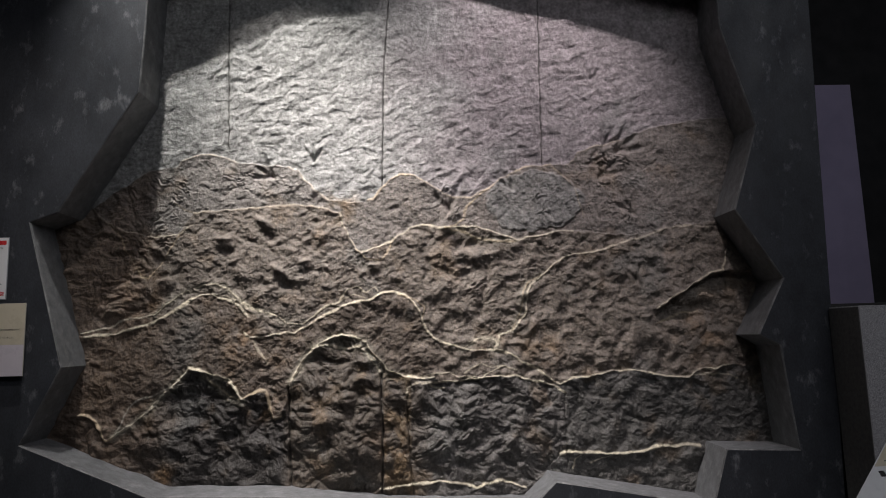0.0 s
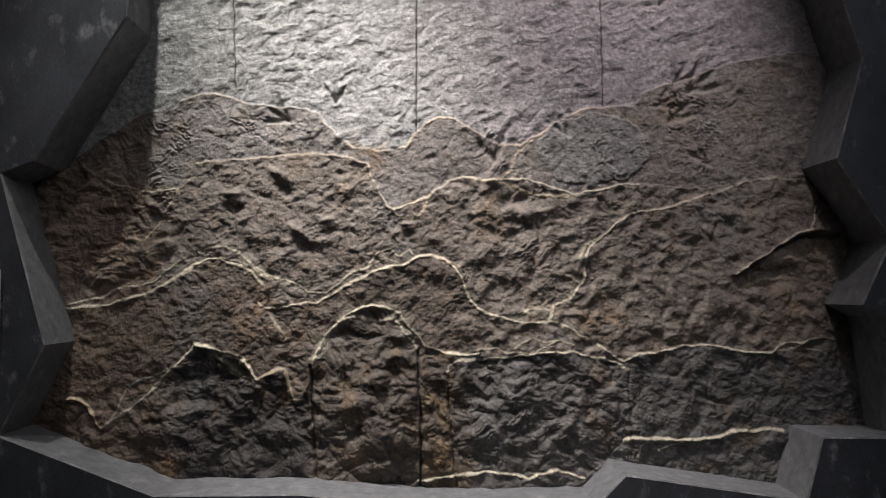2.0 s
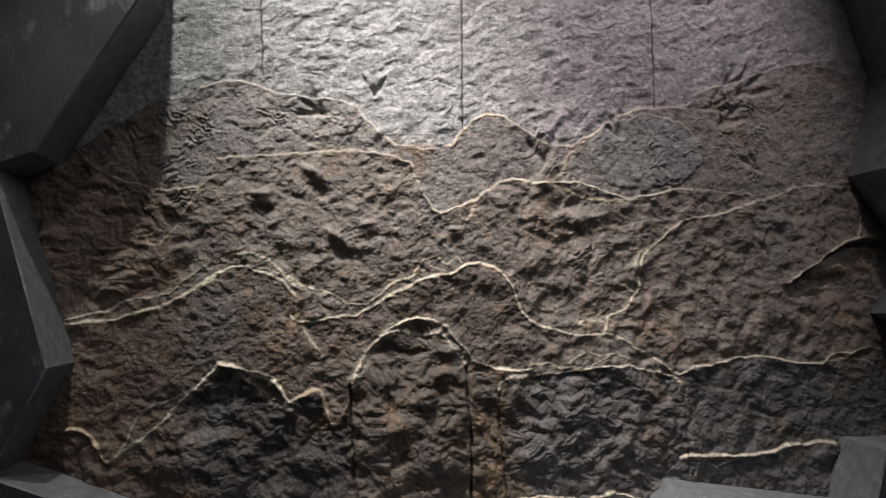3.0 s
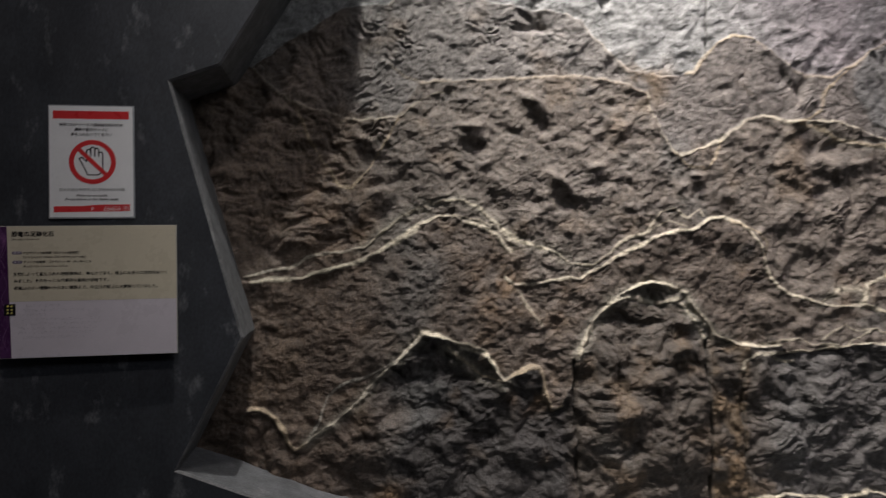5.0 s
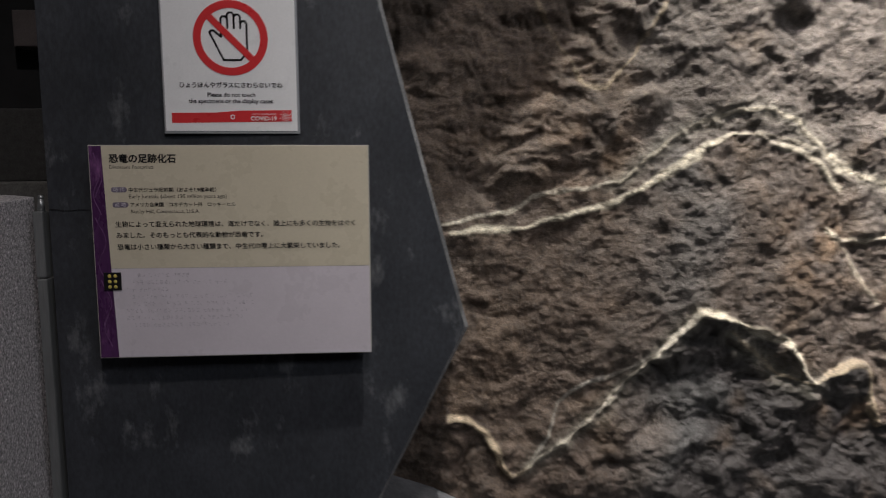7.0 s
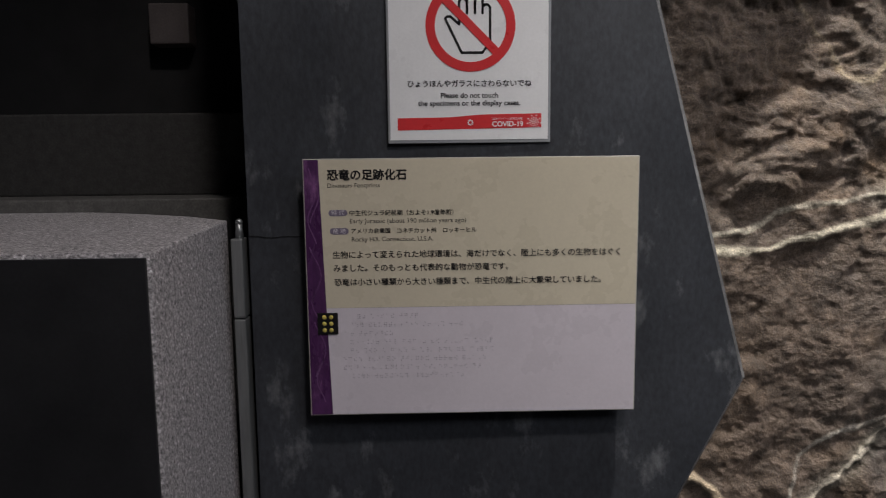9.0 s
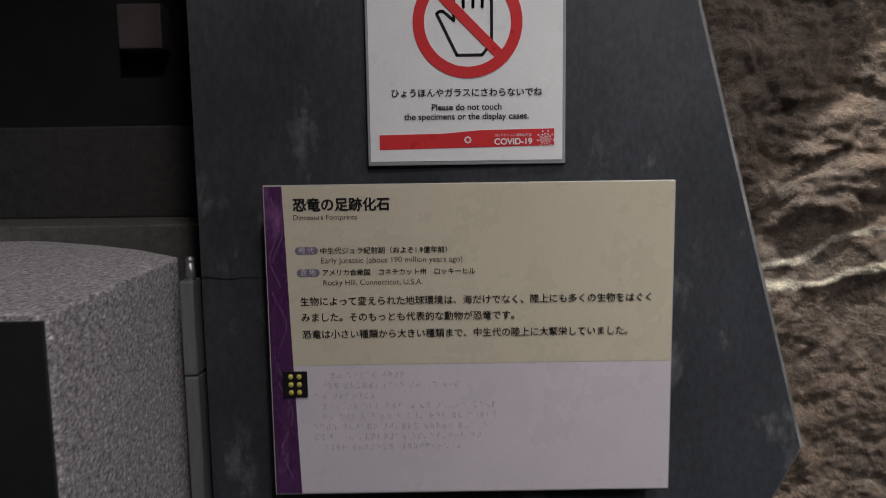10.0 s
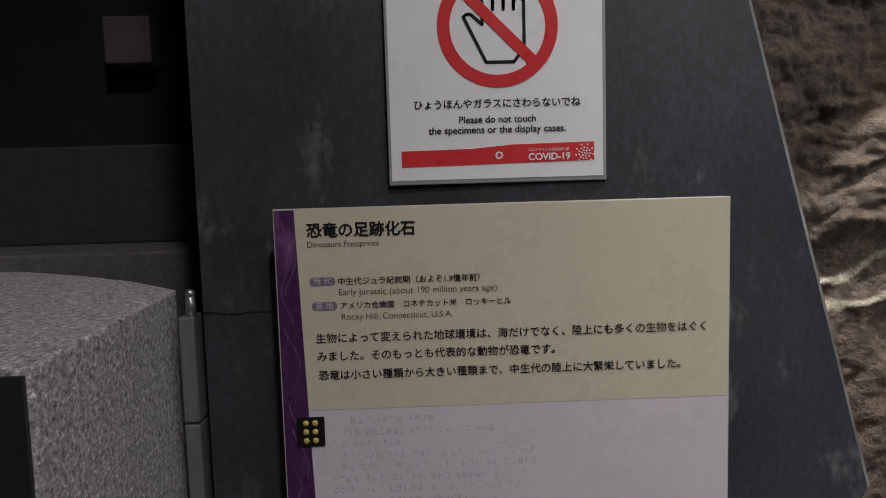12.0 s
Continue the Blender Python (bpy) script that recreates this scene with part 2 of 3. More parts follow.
TRACK_B = [(-1.199, 2.172), (-1.122, 2.181), (-0.987, 2.186), (-0.852, 2.195), (-0.697, 2.206), (-0.581, 2.198), (-0.503, 2.182), (-0.426, 2.151)]
TRACK_C = [(-0.411, 2.101), (-0.389, 2.061), (-0.38, 2.021), (-0.342, 1.955), (-0.313, 1.943), (-0.225, 1.968), (-0.156, 1.997), (-0.116, 2.025), (-0.056, 2.068), (0.004, 2.086), (0.063, 2.078)]
TRACK_D = [(0.113, 2.061), (0.172, 2.066), (0.272, 2.07), (0.331, 2.057), (0.41, 2.031), (0.518, 1.988), (0.589, 2.007), (0.669, 2.015), (0.75, 2.034), (0.821, 2.032)]
MAIN_A = [(-1.735, 1.538), (-1.576, 1.547), (-1.482, 1.573), (-1.388, 1.599), (-1.275, 1.663), (-1.199, 1.715), (-1.142, 1.743), (-1.085, 1.735), (-1.009, 1.704), (-0.952, 1.674), (-0.905, 1.624)]
MAIN_B = [(-0.896, 1.513), (-0.82, 1.516), (-0.763, 1.528), (-0.667, 1.527), (-0.59, 1.568), (-0.532, 1.605), (-0.474, 1.626), (-0.415, 1.66), (-0.357, 1.678), (-0.279, 1.686), (-0.201, 1.728), (-0.152, 1.731), (-0.084, 1.71), (-0.046, 1.67), (-0.018, 1.63), (0.0, 1.571), (0.028, 1.515)]
MAIN_C = [(0.056, 1.487), (0.112, 1.453), (0.189, 1.436), (0.236, 1.415), (0.38, 1.411)]
MAIN_D = [(0.401, 1.487), (0.471, 1.514), (0.533, 1.581), (0.55, 1.63), (0.557, 1.699), (0.579, 1.748), (0.64, 1.796), (0.703, 1.854), (0.775, 1.897), (0.825, 1.907), (0.926, 1.919), (1.008, 1.937), (1.121, 1.975)]
MAIN_E = [(1.121, 1.975), (1.213, 1.993), (1.317, 2.036), (1.461, 2.049), (1.562, 2.036)]
LOW_A = [(-1.738, 1.149), (-1.702, 1.14), (-1.657, 1.111), (-1.638, 1.065), (-1.629, 1.037), (-1.605, 1.013), (-1.565, 1.03)]
LOW_B = [(-1.565, 1.03), (-1.475, 1.1), (-1.402, 1.152), (-1.356, 1.212), (-1.292, 1.271), (-1.228, 1.332), (-1.2, 1.361)]
LOW_C = [(-1.2, 1.361), (-1.145, 1.354), (-1.071, 1.32), (-0.997, 1.293), (-0.97, 1.255), (-0.933, 1.198), (-0.886, 1.225), (-0.849, 1.238), (-0.812, 1.232), (-0.798, 1.194), (-0.791, 1.129), (-0.767, 1.091), (-0.73, 1.105)]
ARCH = [(-0.681, 1.284), (-0.643, 1.357), (-0.586, 1.421), (-0.529, 1.476), (-0.472, 1.497), (-0.415, 1.514), (-0.359, 1.5), (-0.293, 1.473), (-0.275, 1.431), (-0.229, 1.373), (-0.183, 1.325), (-0.136, 1.304), (-0.023, 1.277), (0.053, 1.282)]
LOW_D = [(0.078, 1.258), (0.145, 1.256), (0.222, 1.263), (0.298, 1.265), (0.376, 1.278), (0.472, 1.279), (0.548, 1.253), (0.625, 1.236), (0.682, 1.221)]
LOW_E = [(0.711, 1.225), (0.781, 1.262), (0.858, 1.257), (0.957, 1.285), (1.074, 1.291), (1.191, 1.272), (1.327, 1.245), (1.386, 1.247), (1.448, 1.287), (1.526, 1.281), (1.607, 1.302)]
SILL_A = [(-0.225, 0.731), (-0.15, 0.741), (-0.056, 0.756), (0.038, 0.758), (0.092, 0.761), (0.186, 0.745), (0.262, 0.722), (0.3, 0.744), (0.386, 0.756), (0.452, 0.735), (0.508, 0.714)]
SILL_B = [(0.697, 0.88), (0.765, 0.891), (0.803, 0.885), (0.88, 0.879), (0.976, 0.87), (1.093, 0.875), (1.151, 0.883), (1.211, 0.9), (1.288, 0.891), (1.357, 0.904), (1.415, 0.896)]
# Where one bed of rock ends on the next.
BED_2 = [(-2.1, 2.2), (-1.72, 2.21), (-1.45, 2.40)] + TOP_A + [(-0.36, 2.21)] + TOP_B + TOP_C + TOP_D + [(2.0, 2.66)]
BED_3 = [(-2.1, 2.3)] + TRACK_A + TRACK_B + TRACK_C + TRACK_D + [(1.14, 2.0), (1.39, 2.05), (2.0, 2.1)]
BED_4 = [(-2.1, 1.53)] + MAIN_A + MAIN_B + MAIN_C + MAIN_D + MAIN_E[1:] + [(2.0, 2.08)]
BED_5 = [(-2.1, 1.16)] + LOW_A + LOW_B[1:] + LOW_C[1:] + [(-0.7, 1.2)] + ARCH + LOW_D + LOW_E + [(2.0, 1.27)]
BED_6 = [(-0.5, 0.60)] + SILL_A + [(0.62, 0.80)] + SILL_B + [(2.0, 0.91)]
JOINTS = [
    [(-1.035, 3.9), (-1.03, 3.37), (-1.02, 2.52)], [(-0.145, 3.9), (-0.15, 3.36), (-0.18, 2.96), (-0.2, 2.3)], [(0.70, 3.9), (0.69, 3.35), (0.68, 2.92), (0.67, 2.41)],
    [(-0.695, 1.256), (-0.686, 0.904), (-0.66, 0.5)], [(-0.22, 1.30), (-0.215, 1.0), (-0.224, 0.5)], [(-0.09, 1.19), (-0.086, 1.041), (-0.05, 0.5)], [(0.729, 1.181), (0.725, 0.869), (0.71, 0.5)],
]
STEP = 0.0033
xs, zs = np.arange(-1.96, 1.87, STEP), np.arange(0.62, 3.77, STEP)
X, Z = np.meshgrid(xs, zs)


def window(x0, x1, z0, z1):
    """The rows and columns of the face that hold a stretch of it."""
    a, b = np.searchsorted(zs, (z0, z1))
    c, d = np.searchsorted(xs, (x0, x1))
    return slice(a, b), slice(c, d)


def from_line(points, wobble, reach=0.14):
    """The distance of each place on the face from a run of points, as far as reach."""
    best = np.full(X.shape, 9.0)
    for (ax, az), (bx, bz) in zip(points, points[1:]):
        if (ax, az) == (bx, bz):
            continue
        w = window(min(ax, bx) - reach, max(ax, bx) + reach, min(az, bz) - reach, max(az, bz) + reach)
        px, pz = X[w] + wobble[0][w] - ax, Z[w] + wobble[1][w] - az
        dx, dz = bx - ax, bz - az
        k = np.clip((px * dx + pz * dz) / (dx * dx + dz * dz), 0, 1)
        best[w] = np.minimum(best[w], np.hypot(px - k * dx, pz - k * dz))
    return best


WOBBLE = (0.006 * clouds(X, Z, 0.07, 3, 0.4), 0.006 * clouds(X, Z, 0.06, 3, 0.4))
SWAY = (0.004 * clouds(X, Z, 0.05, 2), 0 * X)
below = {}
for k, bed in zip((2, 3, 4, 5, 6), (BED_2, BED_3, BED_4, BED_5, BED_6)):
    bx, bz = zip(*bed)
    side = np.interp(X + WOBBLE[0], bx, bz) - (Z + WOBBLE[1])
    if k == 6:
        side = np.where(X < -0.45, -0.3, side)
    below[k] = np.sign(side) * np.minimum(from_line(bed, WOBBLE), 0.3)

# Relief: the beds' steps and lips, then lumps of each bed's own coarseness.
WX, WZ = X + 0.03 * clouds(X, Z, 0.13, 2), Z + 0.02 * clouds(X, Z, 0.11, 2)


def terraced(v, sharp):
    """Height turned into small flaked steps."""
    return v - sharp * np.sin(2 * np.pi * v) / (2 * np.pi)


def billow(x, z, cell, octaves, gain):
    """Rounded lumps that meet in sharp creases."""
    total, amp = np.zeros_like(x), 1.0
    for _ in range(octaves):
        total += amp * (2 * np.abs(clouds(x, z, cell)) - 0.6)
        amp, cell = amp * gain, cell / 1.9
    return total


ripple = clouds(0.55 * (WX + 0.4 * WZ), WZ - 0.4 * WX, 0.05, 3, 0.42)
lump = clouds(WX, WZ * 1.2, 0.12, 5, 0.52)
rugged = clouds(WX * 0.9 + WZ * 0.3, WZ - 0.2 * WX, 0.14, 5, 0.5)
knobbly = billow(WX, WZ, 0.11, 4, 0.45)
craggy = billow(WX + 0.3 * WZ, WZ - 0.3 * WX, 0.22, 5, 0.42)
chunky = billow(WX + 0.2 * WZ, 1.2 * WZ, 0.11, 4, 0.5)
flaked = terraced(3.2 * clouds(X, Z, 0.5, 5, 0.5) + 0.6 * Z, 0.85)
hummock = clouds(WX, WZ, 0.09, 2, 0.4)
pebbly = clouds(X, Z, 0.026, 2, 0.65)
gritty = billow(X, Z, 0.013, 1, 0.5)
where_rough = smooth(clouds(X, Z, 0.45, 2), -0.45, 0.5)
broad = clouds(X, Z, 0.6, 2)
in2, in3, in4, in5 = (smooth(below[k], -0.004, 0.004) for k in (2, 3, 4, 5))
east = smooth(X, -0.25, 0.15)
H = 0.010 * broad + 0.0014 * pebbly + 0.0007 * gritty
H += (1 - in2) * (0.0058 * ripple * (0.45 + 0.7 * where_rough) + 0.005 * lump)
H += in2 * (0.0018 * flaked + 0.004 * lump + 0.005 * rugged + 0.004 * hummock + 0.0012 * knobbly + 0.0014 * ripple + 0.0008 * pebbly + 0.0003 * gritty)
H += in3 * (1 - in5) * (0.010 * hummock * (0.25 + 0.75 * east) + 0.002 * knobbly * (0.15 + 0.85 * east) * (0.5 + 0.7 * where_rough) + 0.005 * rugged * where_rough + 0.0006 * pebbly)
H += in5 * (0.012 * craggy + 0.009 * chunky + 0.014 * clouds(WX, WZ, 0.2, 2, 0.4) + 0.0012 * terraced(2.5 * rugged, 0.8)) * (1 - 0.35 * smooth(X, 0.6, 0.9))
H += 0.013 * chunky * in2 * smooth(-X, 1.36, 1.5) * smooth(Z, 1.58, 1.7)
for k, rise, lip, width in ((2, 0.003, 0.001, 0.02), (3, 0.004, 0.002, 0.022), (4, 0.002, 0.002, 0.01), (5, 0.002, 0.006, 0.014), (6, 0.006, 0.006, 0.02)):
    edge = smooth(below[k], -0.005, 0.003)
    uneven = np.clip(0.8 + 0.7 * clouds(X, Z, 0.16, 2), 0.15, 1.6)
    H += edge * (rise + lip * uneven * np.exp(-(np.maximum(below[k], 0) / width) ** 2))


def mound(x, z, rx, rz, turn=0.0):
    c, s, r = math.cos(turn), math.sin(turn), 1.9 * max(rx, rz)
    w = window(x - r, x + r, z - r, z + r)
    u, v = (X[w] - x) * c + (Z[w] - z) * s, -(X[w] - x) * s + (Z[w] - z) * c
    made = np.zeros(X.shape)
    made[w] = np.exp(-((u / rx) ** 2 + (v / rz) ** 2) ** 1.4)
    return made


# Hollows under the arched ledges and bulging blocks.
for x, z, rx, rz, deep in ((-1.2, 1.15, 0.2, 0.12, -0.016), (-0.95, 1.0, 0.2, 0.16, -0.02), (-0.46, 1.36, 0.14, 0.07, -0.014), (-0.44, 1.02, 0.22, 0.3, 0.03), (-0.37, 0.92, 0.09, 0.05, 0.016), (-0.52, 1.08, 0.07, 0.05, 0.014), (-0.96, 0.85, 0.08, 0.03, 0.018),
                           (-1.22, 1.07, 0.1, 0.03, 0.016), (-1.12, 1.01, 0.08, 0.03, 0.014), (-0.83, 0.95, 0.1, 0.04, 0.016), (-1.35, 1.0, 0.12, 0.06, 0.012), (0.33, 1.02, 0.35, 0.18, 0.010),
                           (1.42, 1.58, 0.16, 0.06, -0.03), (-1.55, 1.9, 0.12, 0.12, -0.02), (-1.45, 1.78, 0.12, 0.06, 0.018), (-1.58, 1.68, 0.1, 0.04, 0.02), (0.68, 2.2, 0.18, 0.15, 0.008), (0.26, 1.97, 0.07, 0.03, -0.02), (0.3, 1.55, 0.16, 0.08, -0.012), (-0.15, 1.6, 0.07, 0.05, -0.012)):
    H += deep * mound(x, z, rx, rz)
# An oval slab with a ribbed face that stands proud of the track bed.
oval = np.hypot((X + 3 * WOBBLE[0] - 0.62) / 0.27, (Z + 3 * WOBBLE[1] - 2.2) / 0.175)
on_oval = 1 - smooth(oval, 0.93, 1.0)
H += on_oval * (0.008 - 0.004 * lump + 0.002 * np.sin((0.9 * X + 0.35 * Z + 0.02 * hummock) * 2 * np.pi / 0.04) * np.clip(0.5 + hummock, 0, 1))
# Knobs whose upper rim stands out over a pit.
for x, z, r, turn, up in ((-0.825, 2.10, 0.055, -0.5, 0.03), (-1.035, 2.01, 0.05, -0.1, 0.032), (-0.73, 1.835, 0.05, -0.6, 0.026), (-0.605, 1.885, 0.04, 0.2, 0.02), (-0.317, 1.262, 0.065, 0.25, 0.024), (-0.384, 1.185, 0.05, 0.1, 0.022), (-0.25, 1.86, 0.032, 0.0, 0.02),
                          (-1.38, 1.97, 0.045, -0.4, 0.022), (-1.33, 1.80, 0.045, 0.3, 0.024), (-1.50, 1.70, 0.05, 0.1, 0.018), (0.14, 2.05, 0.03, 0.0, 0.02), (1.14, 1.78, 0.05, 1.4, 0.014), (0.52, 1.68, 0.04, 0.4, 0.014)):
    H += 0.45 * up * mound(x, z, r, r * 0.6, turn) + 0.6 * up * mound(x - 0.2 * r, z + 0.4 * r, r * 0.8, r * 0.28, turn) - 0.3 * up * mound(x + 0.35 * r, z - 0.95 * r, r * 0.9, r * 0.5, turn)
scatter = np.random.default_rng(3)
for _ in range(520):
    x, z = scatter.uniform(-1.85, 1.75), scatter.uniform(0.7, 2.45)
    r, t, up = scatter.uniform(0.008, 0.016) * scatter.choice((1, 1, 1.5, 2.2)), scatter.uniform(-0.9, 0.9), scatter.uniform(0.12, 0.3)
    w = window(x - 0.09, x + 0.09, z - 0.09, z + 0.09)
    u, v = (X[w] - x) * math.cos(t) + (Z[w] - z) * math.sin(t), (Z[w] - z) * math.cos(t) - (X[w] - x) * math.sin(t)
    H[w] += r * up * np.exp(-(u / r) ** 2 - (v / (0.55 * r)) ** 2) - 0.4 * r * up * np.exp(-(u / r) ** 2 - ((v + 0.8 * r) / (0.5 * r)) ** 2)
# Three-toed tracks pressed into the beds.
for x, z, s, turn, deep in ((-0.567, 2.445, 0.045, 0.0, 0.018), (-0.61, 3.30, 0.05, 0.2, 0.008), (0.97, 2.88, 0.05, -0.1, 0.010), (1.09, 2.47, 0.08, -0.9, 0.02), (1.02, 2.5, 0.06, -0.5, 0.014), (1.16, 2.12, 0.06, 0.5, 0.013), (0.99, 2.33, 0.07, -0.8, 0.014), (0.93, 2.4, 0.05, -1.1, 0.010), (0.16, 2.16, 0.075, 0.2, 0.015), (0.5, 2.27, 0.06, 0.4, 0.013), (-0.78, 2.36, 0.06, 1.0, 0.014), (1.15, 1.76, 0.05, 0.2, 0.007)):
    for toe in (-0.55, 0.0, 0.55):
        a = math.pi / 2 + turn + toe
        H -= deep * mound(x + s * 0.8 * math.cos(a), z + s * 0.8 * math.sin(a), s, s * 0.22, a)
    H += 0.5 * deep * mound(x, z - s * 0.3, s * 0.5, s * 0.3)
# Patches of short slanting ribs.
comb = clouds(WX, WZ, 0.05, 3, 0.5)
for x, z, rx, rz, turn, deep in ((1.05, 2.42, 0.18, 0.1, -0.7, 0.006), (1.0, 2.25, 0.2, 0.08, -0.5, 0.004), (0.17, 2.2, 0.09, 0.1, 0.9, 0.006), (-1.32, 2.31, 0.13, 0.09, -0.6, 0.008), (-1.35, 2.08, 0.1, 0.12, 0.6, 0.006), (-0.9, 2.33, 0.25, 0.06, -0.4, 0.003),
                                 (0.68, 2.2, 0.14, 0.12, 1.0, 0.003), (0.3, 1.75, 0.2, 0.14, 0.7, 0.0022), (0.2, 0.98, 0.3, 0.15, 0.8, 0.003), (-1.5, 1.72, 0.12, 0.1, 0.4, 0.002), (1.35, 1.6, 0.15, 0.1, 0.3, 0.004), (1.15, 2.13, 0.13, 0.05, 0.6, 0.005), (1.0, 1.7, 0.15, 0.1, 0.5, 0.0015)):
    along = -X * math.sin(turn) + Z * math.cos(turn) + 0.03 * comb
    H += deep * np.sin(along * 2 * np.pi / 0.032) * mound(x, z, rx, rz) * np.clip(0.35 + 1.3 * hummock, 0, 1.3)
# The broken corner block, whose pale upper edge overhangs a hollow.
CORNER = [(1.244, 1.608), (1.327, 1.659), (1.4, 1.701), (1.485, 1.755), (1.548, 1.79), (1.61, 1.799)]
cx, cz = zip(*CORNER)
drop = np.interp(X, cx, cz) - (Z + WOBBLE[1])
spread_x = smooth(X, 1.2, 1.3)
H += spread_x * np.where(drop < 0, 0.028 * np.exp(drop / 0.05), 0.028 * np.exp(-(drop / 0.012) ** 2) - 0.02 * smooth(drop, 0.0, 0.02) * np.exp(-(drop / 0.13) ** 2))
joint = np.full(X.shape, 9.0)
for n, line in enumerate(JOINTS):
    gap = from_line(line, SWAY if n < 3 else WOBBLE, 0.05)
    H -= (0.008, 0.008, 0.008, 0.02, 0.018, 0.012, 0.006)[n] * np.exp(-(gap / (0.0035 if n < 3 else 0.006)) ** 2)
    joint = np.minimum(joint, gap * (1.15 if n < 3 else 1.0) + (0.003 if n > 4 else 0.0))

# Colour of the stone, with some shade and lamp colour put in: grey top bed, browner beds below, dark blocks, cream
# veins, ochre stains.
def blend(base, colour, amount):
    return base + (np.array(colour) - base) * np.clip(amount, 0, 1)[..., None]


stain, warm, flecks = clouds(X, Z, 0.35, 4), clouds(X, Z, 0.22, 4), clouds(X, Z, 0.06, 3, 0.6)
tint = np.ones((*X.shape, 3)) * (0.315, 0.315, 0.305)
# Pinkish right-hand part: the warm lamp's colour put into the tint.
tint = blend(tint, (0.275, 0.243, 0.25), smooth(X + 0.3 * stain, -0.3, 0.5))
tint = blend(tint, (0.225, 0.195, 0.172), in2 * 0.9)
tint = blend(tint, (0.28, 0.26, 0.24), 0.8 * in2 * smooth(-X, 0.2, 0.7) * (1 - 0.5 * in3))
tint = blend(tint, (0.20, 0.165, 0.133), in3 * 0.75)
tint = blend(tint, (0.145, 0.114, 0.09), in4 * smooth(-X, -0.3, 0.1) * 0.9)
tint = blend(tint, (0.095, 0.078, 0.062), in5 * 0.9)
# Lower-left blocks: dark stone, darkened further to stand for the recess's shade.
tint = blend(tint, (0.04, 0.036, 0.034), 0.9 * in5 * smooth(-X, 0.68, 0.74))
tint = blend(tint, (0.14, 0.132, 0.126), in5 * smooth(X, -0.1, 0.1) * 0.85)
tint = blend(tint, (0.112, 0.107, 0.10), 0.8 * in5 * smooth(X, 0.72, 0.74))
tint = blend(tint, (0.26, 0.17, 0.09), 0.3 * in2 * smooth(warm, 0.25, 0.8))
tint = blend(tint, (0.2, 0.2, 0.19), 0.45 * smooth(stain, 0.3, 0.9))
tint = blend(tint, (0.25, 0.248, 0.24), 0.75 * on_oval * (1 - in3))
tint = blend(tint, (0.30, 0.25, 0.18), 0.6 * mound(-0.43, 2.17, 0.09, 0.08) * smooth(lump, -0.6, 0.4))
for x, z, r in ((-0.15, 0.87, 0.09), (1.48, 1.45, 0.14), (-0.42, 2.2, 0.09), (-1.48, 1.78, 0.12), (-1.31, 0.83, 0.06), (-0.84, 1.14, 0.07), (0.62, 1.42, 0.1), (-0.95, 1.5, 0.1), (-0.99, 1.25, 0.05), (-1.45, 1.66, 0.1)):
    tint = blend(tint, (0.34, 0.2, 0.09), 0.45 * mound(x, z, r, r) * smooth(lump, -0.5, 0.6))
tint = blend(tint, (0.21, 0.145, 0.08), 0.7 * in5 * smooth(X, -0.215, -0.2) * smooth(-X, 0.06, 0.075) * smooth(lump, -0.7, 0.5))
# Left strip made browner and darker: the jag's shade put into the tint.
tint = blend(tint, (0.2, 0.14, 0.1), 0.6 * in2 * smooth(-X + 0.1 * stain, 1.3, 1.5))
tint *= (np.where(in2 > 0.5, 0.68, 0.84) * np.clip(1 + 0.28 * flecks, 0.6, 1.4))[..., None]
patchy = np.clip(0.75 + 0.9 * clouds(X, Z, 0.1, 4, 0.6), 0.25, 1)
breadth = np.clip(1 + 0.8 * clouds(X, Z, 0.12, 3), 0.4, 1.8)


def vein(points, wide, amount, shade=(0.50, 0.45, 0.345), smear=0.0):
    """A pale mineral sheet seen on edge: a crisp band of uneven width that stands a little proud; smear: how far below it the stone is bleached."""
    global tint, H
    gap = from_line(points, WOBBLE, 0.05)
    band = (1 - smooth(gap, 0.55 * wide * breadth, 1.25 * wide * breadth + 0.001)) * np.clip(amount * (0.45 + 0.75 * patchy), 0, 1)
    if smear:
        tint = blend(tint, (0.27, 0.25, 0.2), 0.55 * np.exp(-(gap / smear) ** 2))
    tint = blend(tint, shade, band)
    H += 0.0022 * band


TAN = (0.42, 0.34, 0.23)
vein(TOP_A[:7], 0.004, 0.35, TAN)
vein(TOP_A[7:], 0.004, 0.25, TAN)
vein(TOP_B, 0.005, 0.55, TAN)
vein(TOP_B[-2:] + TOP_C, 0.0045, 0.45, TAN)
vein(TOP_D[:6], 0.004, 0.25, TAN)
vein(TRACK_A, 0.004, 0.3)
vein([(-1.275, 2.059), (-1.18, 2.127), (-1.084, 2.145)], 0.004, 0.3)
vein([(-1.294, 2.227), (-1.237, 2.191)] + TRACK_B, 0.005, 0.25, TAN)
vein(TRACK_B[-1:] + TRACK_C, 0.0055, 0.55)
vein([(-0.342, 1.955), (-0.284, 1.907), (-0.216, 1.893), (-0.176, 1.938), (-0.156, 1.993)], 0.004, 0.5, TAN)
vein(TRACK_C[-2:] + TRACK_D, 0.0055, 0.55)
vein([(0.132, 2.057), (0.231, 2.045), (0.309, 2.003), (0.408, 1.981), (0.508, 1.985)], 0.006, 0.55, TAN, 0.015)
vein([(0.132, 2.061), (0.192, 2.08), (0.233, 2.115), (0.255, 2.175), (0.296, 2.218), (0.378, 2.283)], 0.005, 0.6, TAN)
vein([(0.725, 2.388), (0.783, 2.336), (0.841, 2.274), (0.857, 2.183), (0.884, 2.101)], 0.004, 0.3, TAN)
